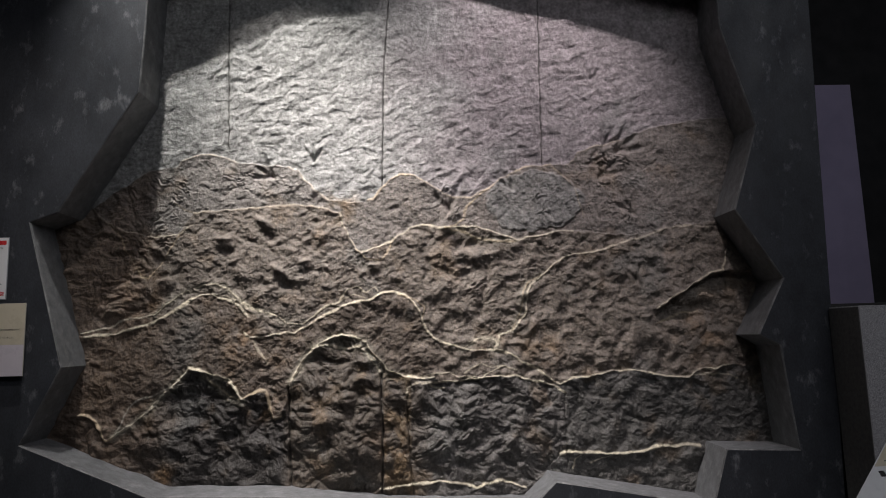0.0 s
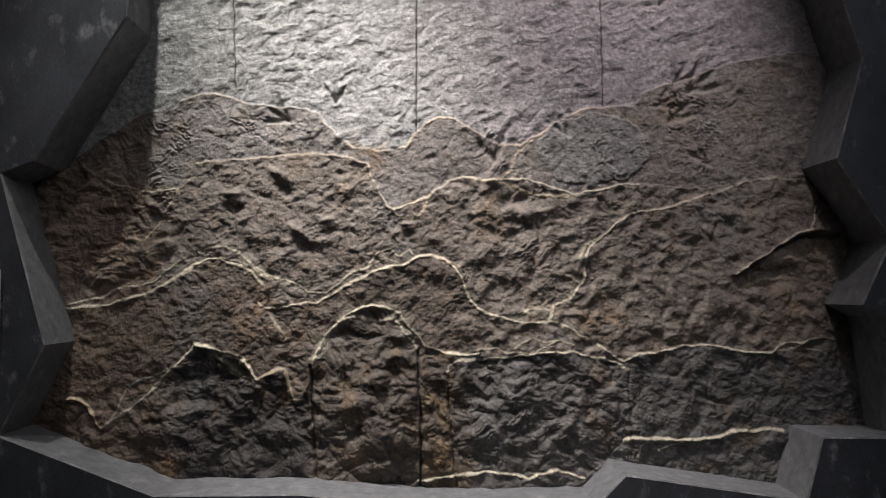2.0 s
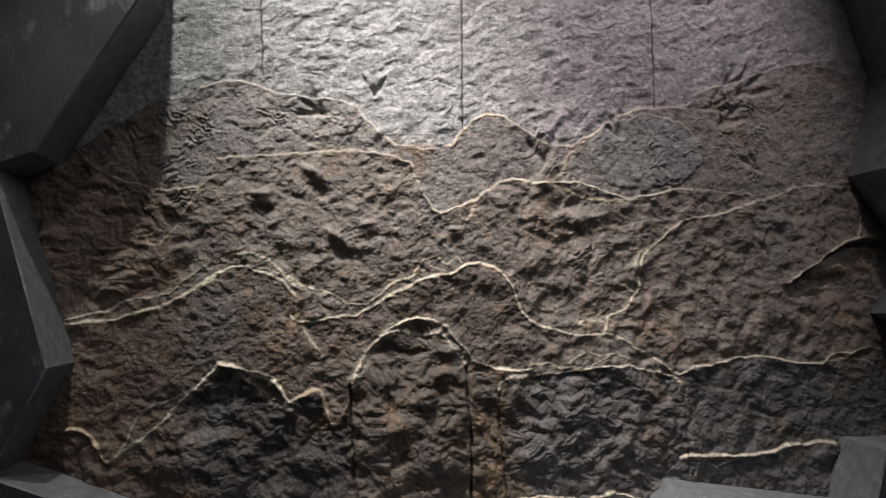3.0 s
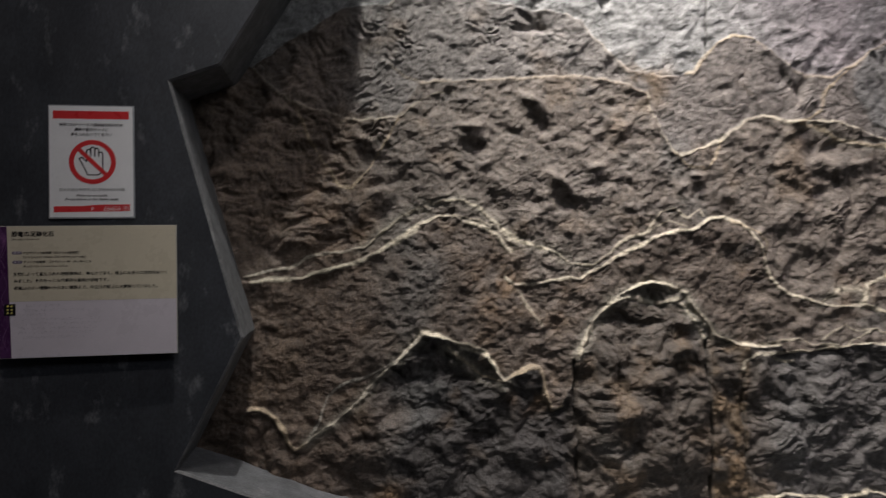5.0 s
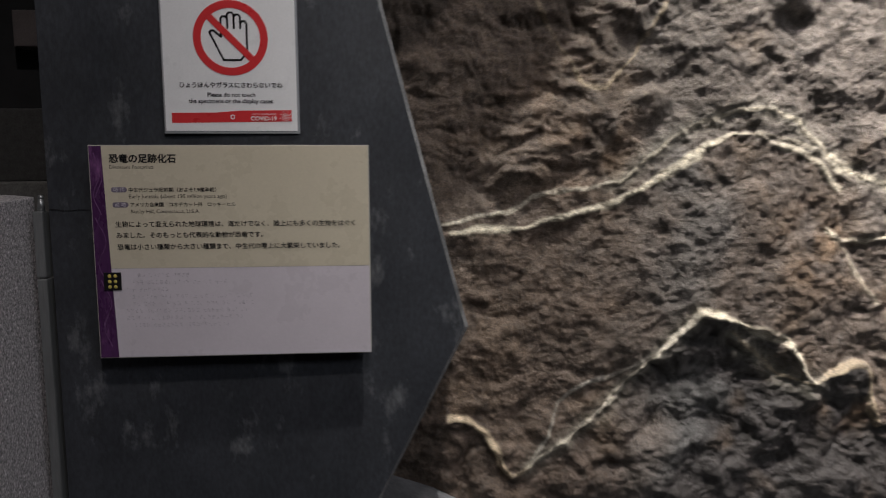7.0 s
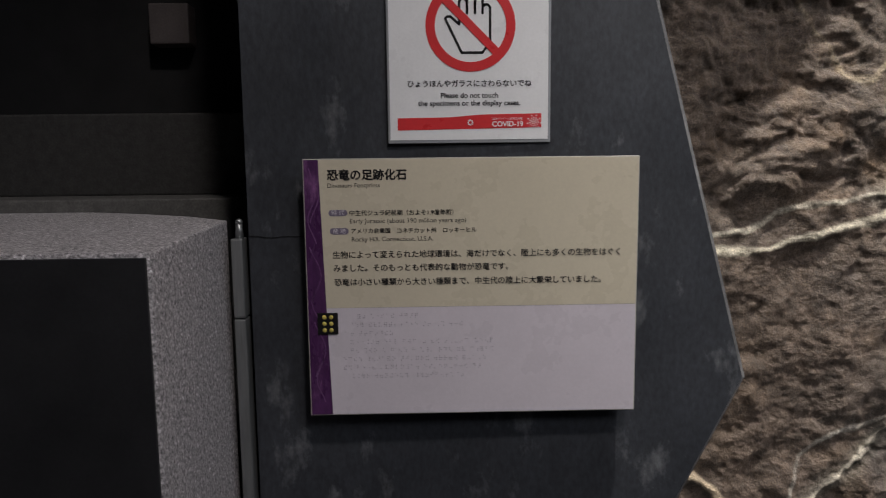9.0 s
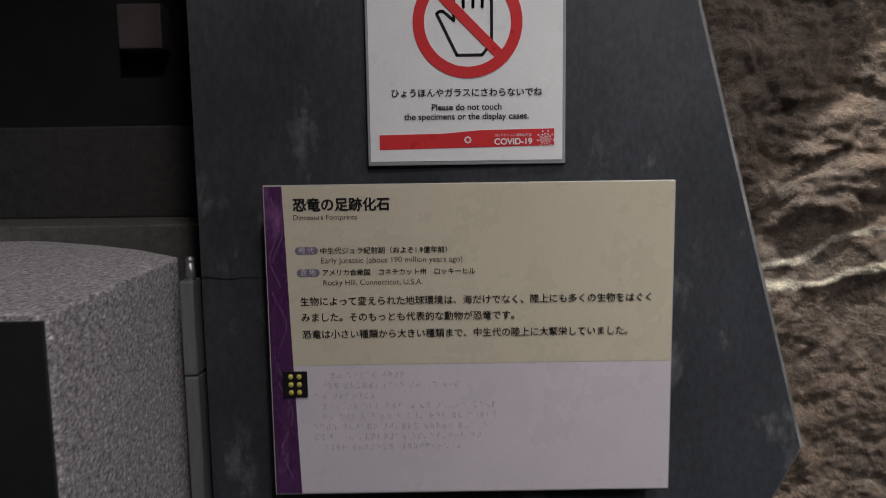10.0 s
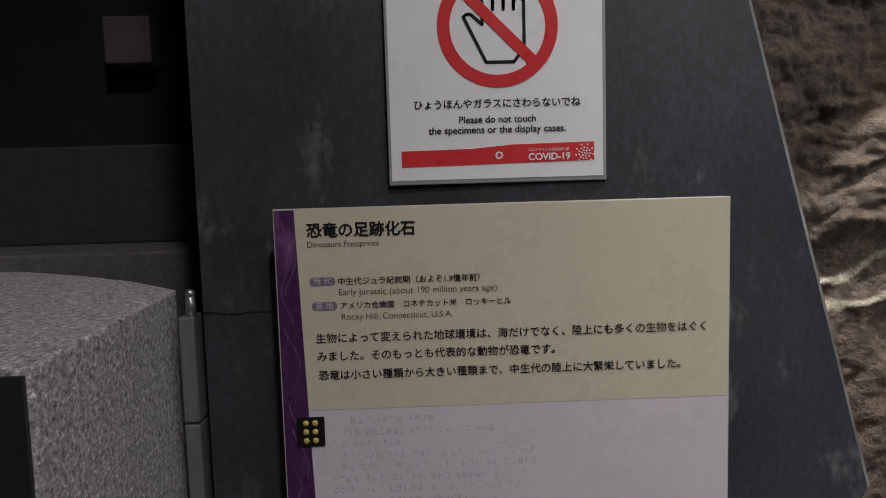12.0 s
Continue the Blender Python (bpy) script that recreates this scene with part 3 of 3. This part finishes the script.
vein([(-1.59, 2.08), (-1.53, 1.95), (-1.46, 1.84), (-1.42, 1.83), (-1.36, 1.90), (-1.27, 2.05)], 0.004, 0.55, TAN)
vein([(-1.75, 1.558), (-1.62, 1.575), (-1.565, 1.605), (-1.539, 1.622), (-1.388, 1.637)], 0.005, 0.75, (0.6, 0.55, 0.44))
vein([(-1.388, 1.637), (-1.275, 1.731), (-1.209, 1.767), (-1.123, 1.79), (-1.066, 1.789), (-1.009, 1.762), (-0.933, 1.693), (-0.857, 1.652), (-0.752, 1.62), (-0.714, 1.581), (-0.628, 1.569)], 0.0042, 0.85, smear=0.02)
vein([(-0.628, 1.569), (-0.56, 1.615), (-0.512, 1.662), (-0.434, 1.68), (-0.385, 1.747), (-0.336, 1.759), (-0.288, 1.731), (-0.239, 1.757), (-0.23, 1.733)], 0.0042, 0.75)
vein([(-0.56, 1.615), (-0.53, 1.65), (-0.47, 1.665), (-0.4, 1.7), (-0.36, 1.72), (-0.29, 1.7)], 0.003, 0.55)
vein(MAIN_A[:6], 0.0075, 1.0)
vein(MAIN_A[5:], 0.0055, 0.85)
vein([(-1.095, 1.741), (-1.028, 1.728), (-0.962, 1.703), (-0.905, 1.663)], 0.0045, 0.7)
vein([(-0.93, 1.539)] + MAIN_B, 0.0055, 0.95)
vein([(-0.123, 1.721), (-0.027, 1.679), (0.012, 1.649), (0.0, 1.591)], 0.004, 0.6, TAN)
vein([(-0.931, 1.534), (-0.875, 1.486), (-0.82, 1.4), (-0.802, 1.371)], 0.004, 0.4)
vein(MAIN_B[-1:] + MAIN_C + [(0.457, 1.39), (0.513, 1.346), (0.57, 1.329), (0.626, 1.28), (0.664, 1.254), (0.711, 1.225)], 0.005, 0.95)
vein([(0.208, 1.425), (0.276, 1.468), (0.363, 1.473), (0.391, 1.449), (0.371, 1.415)], 0.004, 0.7, smear=0.02)
vein([(0.38, 1.415)] + MAIN_D, 0.005, 0.75)
vein([(0.471, 1.518), (0.527, 1.631), (0.537, 1.709), (0.569, 1.764), (0.641, 1.802)], 0.004, 0.5, TAN, 0.02)
vein(MAIN_E, 0.0045, 0.3)
vein(ARCH[:12], 0.0065, 0.9, smear=0.02)
vein(ARCH[10:], 0.005, 0.9)
vein([(-0.681, 1.278), (-0.624, 1.37), (-0.567, 1.44), (-0.52, 1.463), (-0.454, 1.455), (-0.388, 1.442), (-0.322, 1.451), (-0.294, 1.418), (-0.258, 1.365), (-0.221, 1.307)], 0.0055, 0.85, smear=0.02)
vein(LOW_A, 0.005, 0.8, (0.6, 0.48, 0.33))
vein([(-1.556, 1.04), (-1.533, 1.098), (-1.502, 1.17), (-1.466, 1.201), (-1.402, 1.222), (-1.366, 1.236), (-1.311, 1.266), (-1.274, 1.287), (-1.228, 1.332)], 0.004, 0.6, (0.5, 0.47, 0.4))
vein(LOW_B, 0.005, 0.7, (0.55, 0.5, 0.4), 0.02)
vein(LOW_C[:6], 0.0075, 0.95)
vein(LOW_C[5:], 0.006, 0.65, TAN)
vein([(-1.117, 1.315), (-1.053, 1.256), (-0.998, 1.213), (-0.933, 1.193)], 0.006, 0.5, TAN, 0.025)
vein([(-0.092, 1.196), (-0.091, 1.228), (-0.053, 1.251), (-0.005, 1.257), (0.051, 1.233), (0.104, 1.222)], 0.005, 0.75)
vein([(-0.007, 1.289), (0.051, 1.297), (0.127, 1.3), (0.184, 1.283), (0.299, 1.27), (0.377, 1.316), (0.426, 1.328), (0.482, 1.303)], 0.0045, 0.7)
vein([(-0.008, 1.248)] + LOW_D + [(0.729, 1.181)], 0.005, 0.8)
vein([(0.213, 1.298), (0.262, 1.329), (0.301, 1.346), (0.358, 1.326), (0.406, 1.324)], 0.0035, 0.6)
vein(LOW_E, 0.0048, 0.7)
vein([(1.327, 1.245), (1.426, 1.253), (1.505, 1.257), (1.603, 1.25), (1.642, 1.233)], 0.004, 0.5)
vein(SILL_A, 0.006, 0.85)
vein(SILL_B, 0.0065, 0.8)
vein([(0.751, 0.803), (0.763, 0.849), (0.803, 0.882)], 0.004, 0.5)
vein([(0.839, 0.828), (0.976, 0.87)], 0.004, 0.4)
vein(CORNER + [(1.63, 1.863), (1.647, 1.913)], 0.005, 0.75, (0.55, 0.48, 0.37))
vein([(1.239, 1.523), (1.373, 1.578), (1.475, 1.586)], 0.005, 0.4, TAN)
tint = blend(tint, (0.05, 0.045, 0.04), 0.93 * np.exp(-(joint / 0.0036) ** 2))
Y = 3.425 - H

rock = thing("dinosaur_track_rock", "brown and grey sandstone slab with cream seams and three-toed tracks", "rock face", (0, 3.425, 0))
rows_n, cols_n = X.shape
mid = lambda a: 0.25 * (a[:-1, :-1] + a[1:, :-1] + a[:-1, 1:] + a[1:, 1:])
mx, mz = mid(X), mid(Z)
bed_id = np.zeros(mx.shape, int)
for k in (2, 3, 4, 5, 6):
    bed_id[mid(below[k]) > -0.002] = k - 1
# The top bed and the lowest blocks are parted by their upright joints.
block = np.zeros(mx.shape, int)
for line in JOINTS[:3]:
    jz, jx = zip(*sorted((z, x) for x, z in line))
    block += np.where(bed_id == 0, mx > np.interp(mz, jz, jx), 0)
for line in JOINTS[3:]:
    jz, jx = zip(*sorted((z, x) for x, z in line))
    block += np.where(bed_id == 4, mx > np.interp(mz, jz, jx), 0)
cell = bed_id * 10 + block
# Nothing is built where the wall covers the slab.
seen = np.zeros(mx.shape, bool)
rim = grown(OPENING, 0.09)
for k, (bx, bz) in enumerate(rim):
    ax, az = rim[k - 1]
    if az != bz:
        seen ^= ((az > mz) != (bz > mz)) & (mx < ax + (mz - az) * (bx - ax) / (bz - az))
cell[~seen] = -1
BED_NAMES = {0: ("top_slab", "pale grey ripple-marked slab"), 1: ("track_bed", "grey-brown bed with tracks"), 2: ("lumpy_bed", "brown lumpy bed"), 3: ("brown_bed", "dark brown bed under a cream seam"), 4: ("lower_block", "dark rough block"), 5: ("bottom_bed", "dark bed along the sill")}
corner0 = (np.arange(rows_n - 1)[:, None] * cols_n + np.arange(cols_n - 1)[None]).astype(np.int64)
flat = np.c_[X.ravel(), Y.ravel() - 3.425, Z.ravel()]
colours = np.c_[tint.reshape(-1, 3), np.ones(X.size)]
for code in np.unique(cell):
    c = corner0[cell == code]
    if code < 0 or len(c) < 60:
        continue
    quads = np.c_[c, c + 1, c + cols_n + 1, c + cols_n]
    used, where = np.unique(quads, return_inverse=True)
    name, label = BED_NAMES[int(code) // 10]
    data = bpy.data.meshes.new(name)
    data.vertices.add(len(used))
    data.vertices.foreach_set("co", flat[used].ravel())
    data.loops.add(quads.size)
    data.loops.foreach_set("vertex_index", where.ravel().astype(np.int32))
    data.polygons.add(len(quads))
    data.polygons.foreach_set("loop_start", np.arange(0, quads.size, 4, dtype=np.int32))
    data.polygons.foreach_set("use_smooth", np.ones(len(quads), bool))
    data.update()
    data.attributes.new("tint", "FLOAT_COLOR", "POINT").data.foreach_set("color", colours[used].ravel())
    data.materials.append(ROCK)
    ob = new(name, data)
    ob.parent = rock
    tagged(ob, label)
part("core", box((-2.0, 0.1, 0.5), (1.9, 0.3, 3.85), 0.02), CORE, rock, "dark stone core behind the beds")

# ---- signs on the wall ----
def caption_panel():
    x0, x1, z0, z1, y = -2.324, -1.889, 1.359, 1.7035, 3.166
    p = thing("caption_panel", "acrylic caption board, cream over pale lilac with purple edge", "caption panel", (0, 0, 0))
    part("backing", box((x0 + 0.03, y + 0.006, z0 + 0.03), (x1 - 0.03, FRONT + 0.004, z1 - 0.03), 0.002), DARKPLATE, p, "dark standoff block")
    part("plate", box((x0 - 0.005, y, z0), (x1, y + 0.006, z1), 0.0012), ACRYLIC, p)
    top, split, low = z1 - 0.0015, z1 - 0.1965, z0 + 0.0015
    part("upper_print", prism([(x0 + 0.0155, top), (x1 - 0.0015, top), (x1 - 0.0015, split), (x0 + 0.0205, split)], y - 0.0004, y + 0.001), CREAM, p, "cream printed field")
    part("lower_print", prism([(x0 + 0.0205, split - 0.0006), (x1 - 0.0015, split - 0.0006), (x1 - 0.0015, low), (x0 + 0.0250, low)], y - 0.0004, y + 0.001), LILAC, p, "pale lilac field with raised dots")
    part("edge_print", prism([(x0 - 0.0035, top), (x0 + 0.0152, top), (x0 + 0.0247, low), (x0 - 0.0035, low)], y - 0.0004, y + 0.001), PURPLE, p, "purple patterned edge")
    for u, v, tall, bend in ((0.003, 0.012, 0.07, 0.012), (0.010, 0.05, 0.06, -0.010), (0.001, 0.115, 0.075, 0.014), (0.013, 0.16, 0.06, -0.011), (0.004, 0.215, 0.075, 0.014), (0.015, 0.265, 0.06, -0.010)):
        curl = [(x0 + u + bend * math.sin(math.pi * k / 12) ** 1.5, z1 - v - tall * k / 12) for k in range(13)]
        part("swirl", stroke(curl, 0.0014, y - 0.0006, y - 0.0002), SWIRL, p, "pale purple swirl")
    t = y - 0.0007
    words("title", "恐竜の足跡化石", x0 + 0.0265, z1 - 0.0268, t, p, INK, 0.1035, bold=0.03)
    words("subtitle", "Dinosaurs Footprints", x0 + 0.0268, z1 - 0.0374, t, p, GREYINK, 0.068)
    for text, u, v in (("時 代", 0.0395, 0.0705), ("産 地", 0.0406, 0.0945)):
        part("label_pill", prism([(x0 + u + sx * (0.0085 + 0.0038 * math.cos(a)), z1 - v + 0.0042 * math.sin(a)) for sx, a0 in ((1, -90), (-1, 90)) for a in [radians(q) for q in (range(-90, 91, 30) if sx == 1 else range(90, -91, -30))]], y - 0.0007, y), PILL, p)
        words("pill_lettering", text, x0 + u, z1 - v - 0.0023, y - 0.0010, p, LILAC, 0.0165, centre=True)
    for text, u, v, w, ink, b in (
            ("中生代ジュラ紀前期（およそ1.9億年前）", 0.0545, 0.0737, 0.136, INK, 0.014), ("Early Jurassic (about 190 million years ago)", 0.0548, 0.0842, 0.152, GREYINK, 0.0),
            ("アメリカ合衆国　コネチカット州　ロッキーヒル", 0.0560, 0.0972, 0.1645, INK, 0.014), ("Rocky Hill, Connecticut, U.S.A.", 0.0565, 0.1082, 0.107, GREYINK, 0.0),
            ("生物によって変えられた地球環境は、海だけでなく、陸上にも多くの生物をはぐく", 0.0310, 0.1296, 0.380, INK, 0.014),
            ("みました。そのもっとも代表的な動物が恐竜です。", 0.0315, 0.1472, 0.231, INK, 0.014),
            ("恐竜は小さい種類から大きい種類まで、中生代の陸上に大繁栄していました。", 0.0320, 0.1660, 0.354, INK, 0.014)):
        words("caption_line", text, x0 + u, z1 - v, t, p, ink, w, bold=b)
    icon = part("touch_mark", box((x0 + 0.0085, y - 0.002, z1 - 0.2320), (x0 + 0.0355, y - 0.0002, z1 - 0.2030), 0.0006), INK, p, "black square with six yellow dots")
    for a in range(2):
        for b in range(3):
            bm = bmesh.new()
            bmesh.ops.create_uvsphere(bm, u_segments=12, v_segments=8, radius=0.003, matrix=Matrix.Translation((x0 + 0.0175 + 0.009 * a, y - 0.0018, z1 - 0.2088 - 0.0088 * b)) @ Matrix.Diagonal((1, 0.5, 1, 1)))
            part("dot", bm, BRASS, icon, smooth=True)
    dots = random.Random(4)
    for row, (u0, u1) in enumerate(((0.062, 0.142), (0.052, 0.205), (0.042, 0.105), (0.052, 0.245), (0.052, 0.245), (0.042, 0.235), (0.042, 0.225), (0.052, 0.205))):
        bm = bmesh.new()
        u = u0
        while u < u1:
            for a in (0, 1):
                for b in range(3):
                    if dots.random() < 0.5:
                        bmesh.ops.create_cone(bm, cap_ends=True, segments=6, radius1=0.0008, radius2=0.0004, depth=0.0010, matrix=Matrix.Translation((x0 + u + 0.0023 * a, y - 0.0007, z1 - 0.206 - 0.0117 * row - 0.0023 * b)) @ Matrix.Rotation(math.pi / 2, 4, "X"))
            u += 0.0068 if dots.random() > 0.18 else 0.011
        part("raised_dots", bm, DOTS, p)


def notice():
    x0, z1, y = -2.2155, 2.0243, 3.1925
    p = thing("no_touching_notice", "white laminated notice with red prohibition ring and bars", "notice", (0, 0, 0))
    part("sleeve", box((x0 - 0.003, y, z1 - 0.3015), (x0 + 0.2135, FRONT + 0.003, z1 + 0.003), 0.0012), SLEEVE, p, "clear plastic sleeve with a grey edge")
    part("sheet", prism([(x0, z1), (x0 + 0.21, z1), (x0 + 0.21, z1 - 0.297), (x0, z1 - 0.297)], y - 0.0005, y + 0.0005), PAPER, p)
    t = y - 0.0008
    part("top_bar", prism([(x0 + 0.0095, z1 - 0.013), (x0 + 0.2005, z1 - 0.013), (x0 + 0.2005, z1 - 0.034), (x0 + 0.0095, z1 - 0.034)], t, y), RED, p)
    bar = part("bottom_bar", prism([(x0 + 0.010, z1 - 0.2683), (x0 + 0.08, z1 - 0.2675), (x0 + 0.12, z1 - 0.2643), (x0 + 0.201, z1 - 0.2633), (x0 + 0.201, z1 - 0.2815), (x0 + 0.010, z1 - 0.2842)], t, y), RED, p)
    cx, cz = x0 + 0.1075, z1 - 0.1495
    part("prohibition_ring", ring(cx, cz, 0.0590, 0.0468, t - 0.0002, y), RED, p)
    c = math.sqrt(0.5)
    part("prohibition_bar", prism([(cx + a * c, cz + b * c) for a, b in ((-0.0574, 0.0466), (-0.0466, 0.0574), (0.0574, -0.0466), (0.0466, -0.0574))], t - 0.0003, y), RED, p)
    k = 0.000495
    outline = [(0, 13), (6, 8), (14, 8), (37, 28), (37, -30), (43, -37), (52, -37), (58, -30), (58, 0), (58, -42), (64, -49), (73, -49), (79, -42), (79, 0), (79, -36), (85, -43), (93, -43), (99, -36), (99, 0), (99, -15), (105, -22), (113, -22), (119, -15), (119, 75), (98, 101), (43, 101), (0, 13)]
    part("glove_mark", stroke([(cx + (a - 67) * k, cz - (b - 31) * k) for a, b in outline], 0.0032, t, y), INK, p, "black outline mark")
    for text, v, w, b in (("新型コロナウイルス感染症予防のため", 0.0535, 0.160, 0.02), ("標本や展示ケースに", 0.0665, 0.084, 0.02), ("手をふれないでください", 0.0795, 0.103, 0.02), ("ひょうほんやガラスにさわらないでね", 0.2273, 0.164, 0.02),
                          ("Please do not touch", 0.2423, 0.076, 0.018), ("the specimens or the display cases.", 0.2523, 0.136, 0.018)):
        words("notice_line", text, x0 + 0.1055, z1 - v, t, p, INK, w, bold=b, centre=True)
    words("bar_lettering", "COVID-19", x0 + 0.1355, z1 - 0.2800, t - 0.0004, bar, PAPER, 0.0415, bold=0.03)
    words("bar_small_lettering", "コロナウイルス感染症対策", x0 + 0.1355, z1 - 0.2712, t - 0.0004, bar, PAPER, 0.0405)
    bm = bmesh.new()
    vx, vz = x0 + 0.1915, z1 - 0.2745
    for r, n in ((0.0, 1), (0.0028, 6), (0.0055, 11), (0.0088, 9)):
        for a in range(n):
            disc(vx + r * math.cos(a * 2 * math.pi / n + r * 300), vz + r * math.sin(a * 2 * math.pi / n + r * 300), 0.0009, t - 0.0004, t, 8, bm)
    part("speckled_mark", bm, PAPER, bar)
    bm = bmesh.new()
    for a in range(8):
        d = Vector((math.cos(a * math.pi / 4), math.sin(a * math.pi / 4)))
        disc(x0 + 0.1065 + 0.003 * d.x, z1 - 0.2745 + 0.003 * d.y, 0.0011, t - 0.0004, t, 8, bm)
    part("burst_mark", bm, PAPER, bar)


caption_panel()
notice()

# ---- beside the opening on the caption's side ----
def pedestal(name, x0, x1, y0, y1, top, label):
    p = thing(name, label, "pedestal", ((x0 + x1) / 2, (y0 + y1) / 2, 0), "granite pedestals")
    o = Vector(p.location)
    body = box(Vector((x0, y0, 0)) - o, Vector((x1, y1, top)) - o, 0.004)
    part("body", body, DARKGRANITE, p)
    return p


left_block = thing("granite_pedestal", "speckled grey granite block, its front shade put on as a dark sheet", "pedestal", (-2.9, 3.2, 0), "granite pedestals")
bm = bmesh.new()
outline = [(-0.45, -0.221, 1.606), (0.449, -0.221, 1.606), (0.451, 0.031, 1.621), (0.37, 0.107, 1.622), (0.27, 0.185, 1.622), (0.1, 0.29, 1.622), (-0.1, 0.385, 1.622), (-0.45, 0.4, 1.622)]
low, high = [bm.verts.new((x, y, 0)) for x, y, z in outline], [bm.verts.new(p) for p in outline]
bm.faces.new(low[::-1]), bm.faces.new(high)
for k in range(len(low)):
    j = (k + 1) % len(low)
    bm.faces.new((low[k], low[j], high[j], high[k]))
bmesh.ops.bevel(bm, geom=bm.edges[:], offset=0.003, segments=2, affect="EDGES", profile=0.6)
part("body", bm, GRANITE, left_block)
# The front face's shade is put in as a thin dark sheet.
part("front_shade", box((-0.45, -0.2255, 0.02), (0.446, -0.2215, 1.601), 0.001), DARKPLATE, left_block, "dark sheet standing for the shaded front face")
edging = thing("steel_edging", "brushed steel edging with a rounded top beside the wall", "edging", (-2.427, 3.2, 0))
for low, high in ((0.0, 1.487), (1.489, 1.598)):
    part("strip", box((-0.008, -0.006, low), (0.008, 0.02, high), 0.0025), STEEL, edging)
bm = bmesh.new()
bmesh.ops.create_cone(bm, cap_ends=True, segments=16, radius1=0.006, radius2=0.004, depth=0.024, matrix=Matrix.Translation((0.002, 0.004, 1.608)))
bmesh.ops.create_uvsphere(bm, u_segments=16, v_segments=8, radius=0.005, matrix=Matrix.Translation((0.002, 0.004, 1.62)))
part("tip", bm, STEEL, edging, smooth=True)
shelf = thing("dark_ledge", "dark flat-topped ledge behind the granite block", "ledge", (-3.2, 3.76, 0))
part("body", box((-0.9, -0.1, 1.645), (0.9, 0.6, 1.81), 0.004), LEDGE, shelf)
part("base", box((-0.9, -0.3, 0.0), (0.9, 0.55, 1.645), 0.004), SHELF, shelf, "paler grey lower shelf")
plate = thing("wall_plate", "small grey square plate on the black wall", "wall plate", (-2.735, 3.83, 2.018))
part("plate", box((-0.045, -0.02, -0.043), (0.042, 0.03, 0.045), 0.004), PLATE, plate)

# ---- beside the opening on the other side ----
right_block = pedestal("granite_pedestal", 1.987, 2.9, 2.90, 3.118, 1.578, "tall grey granite block beside the jagged wall")
# Thin added sheet that makes this side darker and smoother than the front.
part("side_sheet", box((-0.4605, -0.107, 0.01), (-0.4565, 0.107, 1.572), 0.001), SHELF, right_block, "smooth dark sheet over the block's side face")
board = thing("slanted_label", "white label board with a cream strip, tilted", "label board", (1.95, 2.5, 0.85))
leaves = [part("board", prism([(-0.42, -0.09), (-0.07, 0.238), (0.25, 0.238), (0.25, -0.09)], 0.0, 0.006), PAPER, board),
          part("strip", prism([(-0.193, 0.118), (-0.068, 0.236), (0.249, 0.236), (0.249, 0.118)], -0.0006, 0.001), CREAM, board, "cream printed strip"),
          part("mark", box((-0.188, -0.0012, 0.075), (-0.166, 0.001, 0.099), 0.0004), INK, board, "small black square mark")]
for k in range(6):
    leaves.append(part("text_bar", prism([(-0.055 - 0.017 * k, 0.222 - 0.016 * k), (0.2, 0.222 - 0.016 * k), (0.2, 0.218 - 0.016 * k), (-0.059 - 0.017 * k, 0.218 - 0.016 * k)], -0.0012, 0.0), GREYINK, board))
for leaf in leaves:
    leaf.rotation_euler = (-0.7, 0, 0)
part("stand", box((-0.02, 0.03, -0.85), (0.05, 0.07, 0.02), 0.004), LEDGE, board, "dark stand")
violet = tagged(part("wall_violet", box((2.02, 3.5, 0.0), (2.49, 3.62, 2.86)), VIOLET), "dark violet painted wall strip", "wall", kind="structure")
rail = thing("dark_ledge", "dark ledge in front of the violet wall", "ledge", (2.5, 3.4, 0))
part("body", box((-0.45, -0.16, 0.0), (0.6, 0.1, 1.60), 0.004), LEDGE, rail)

# ---- the room around ----
for name, lo, hi, mat in (("floor", (-5, -3.2, -0.1), (5, 4.6, 0), FLOOR), ("ceiling", (-5, -3.2, 5.0), (5, 4.6, 5.1), BLACKWALL), ("wall_back", (-5, 4.3, 0), (5, 4.45, 5), BLACKWALL),
                          ("wall_west", (-5.1, -3.2, 0), (-5, 4.6, 5), BLACKWALL), ("wall_east", (5, -3.2, 0), (5.1, 4.6, 5), BLACKWALL), ("wall_behind", (-5, -3.3, 0), (5, -3.2, 5), BLACKWALL)):
    tagged(part(name, box(lo, hi), mat), "dark gallery " + name.split("_")[0], name.split("_")[0], kind="structure")
tagged(part("wall_plate_side", box((-4.0, 3.86, 0), (-2.2, 3.96, 5.0)), BLACKWALL), "black wall behind the ledge", "wall", kind="structure")
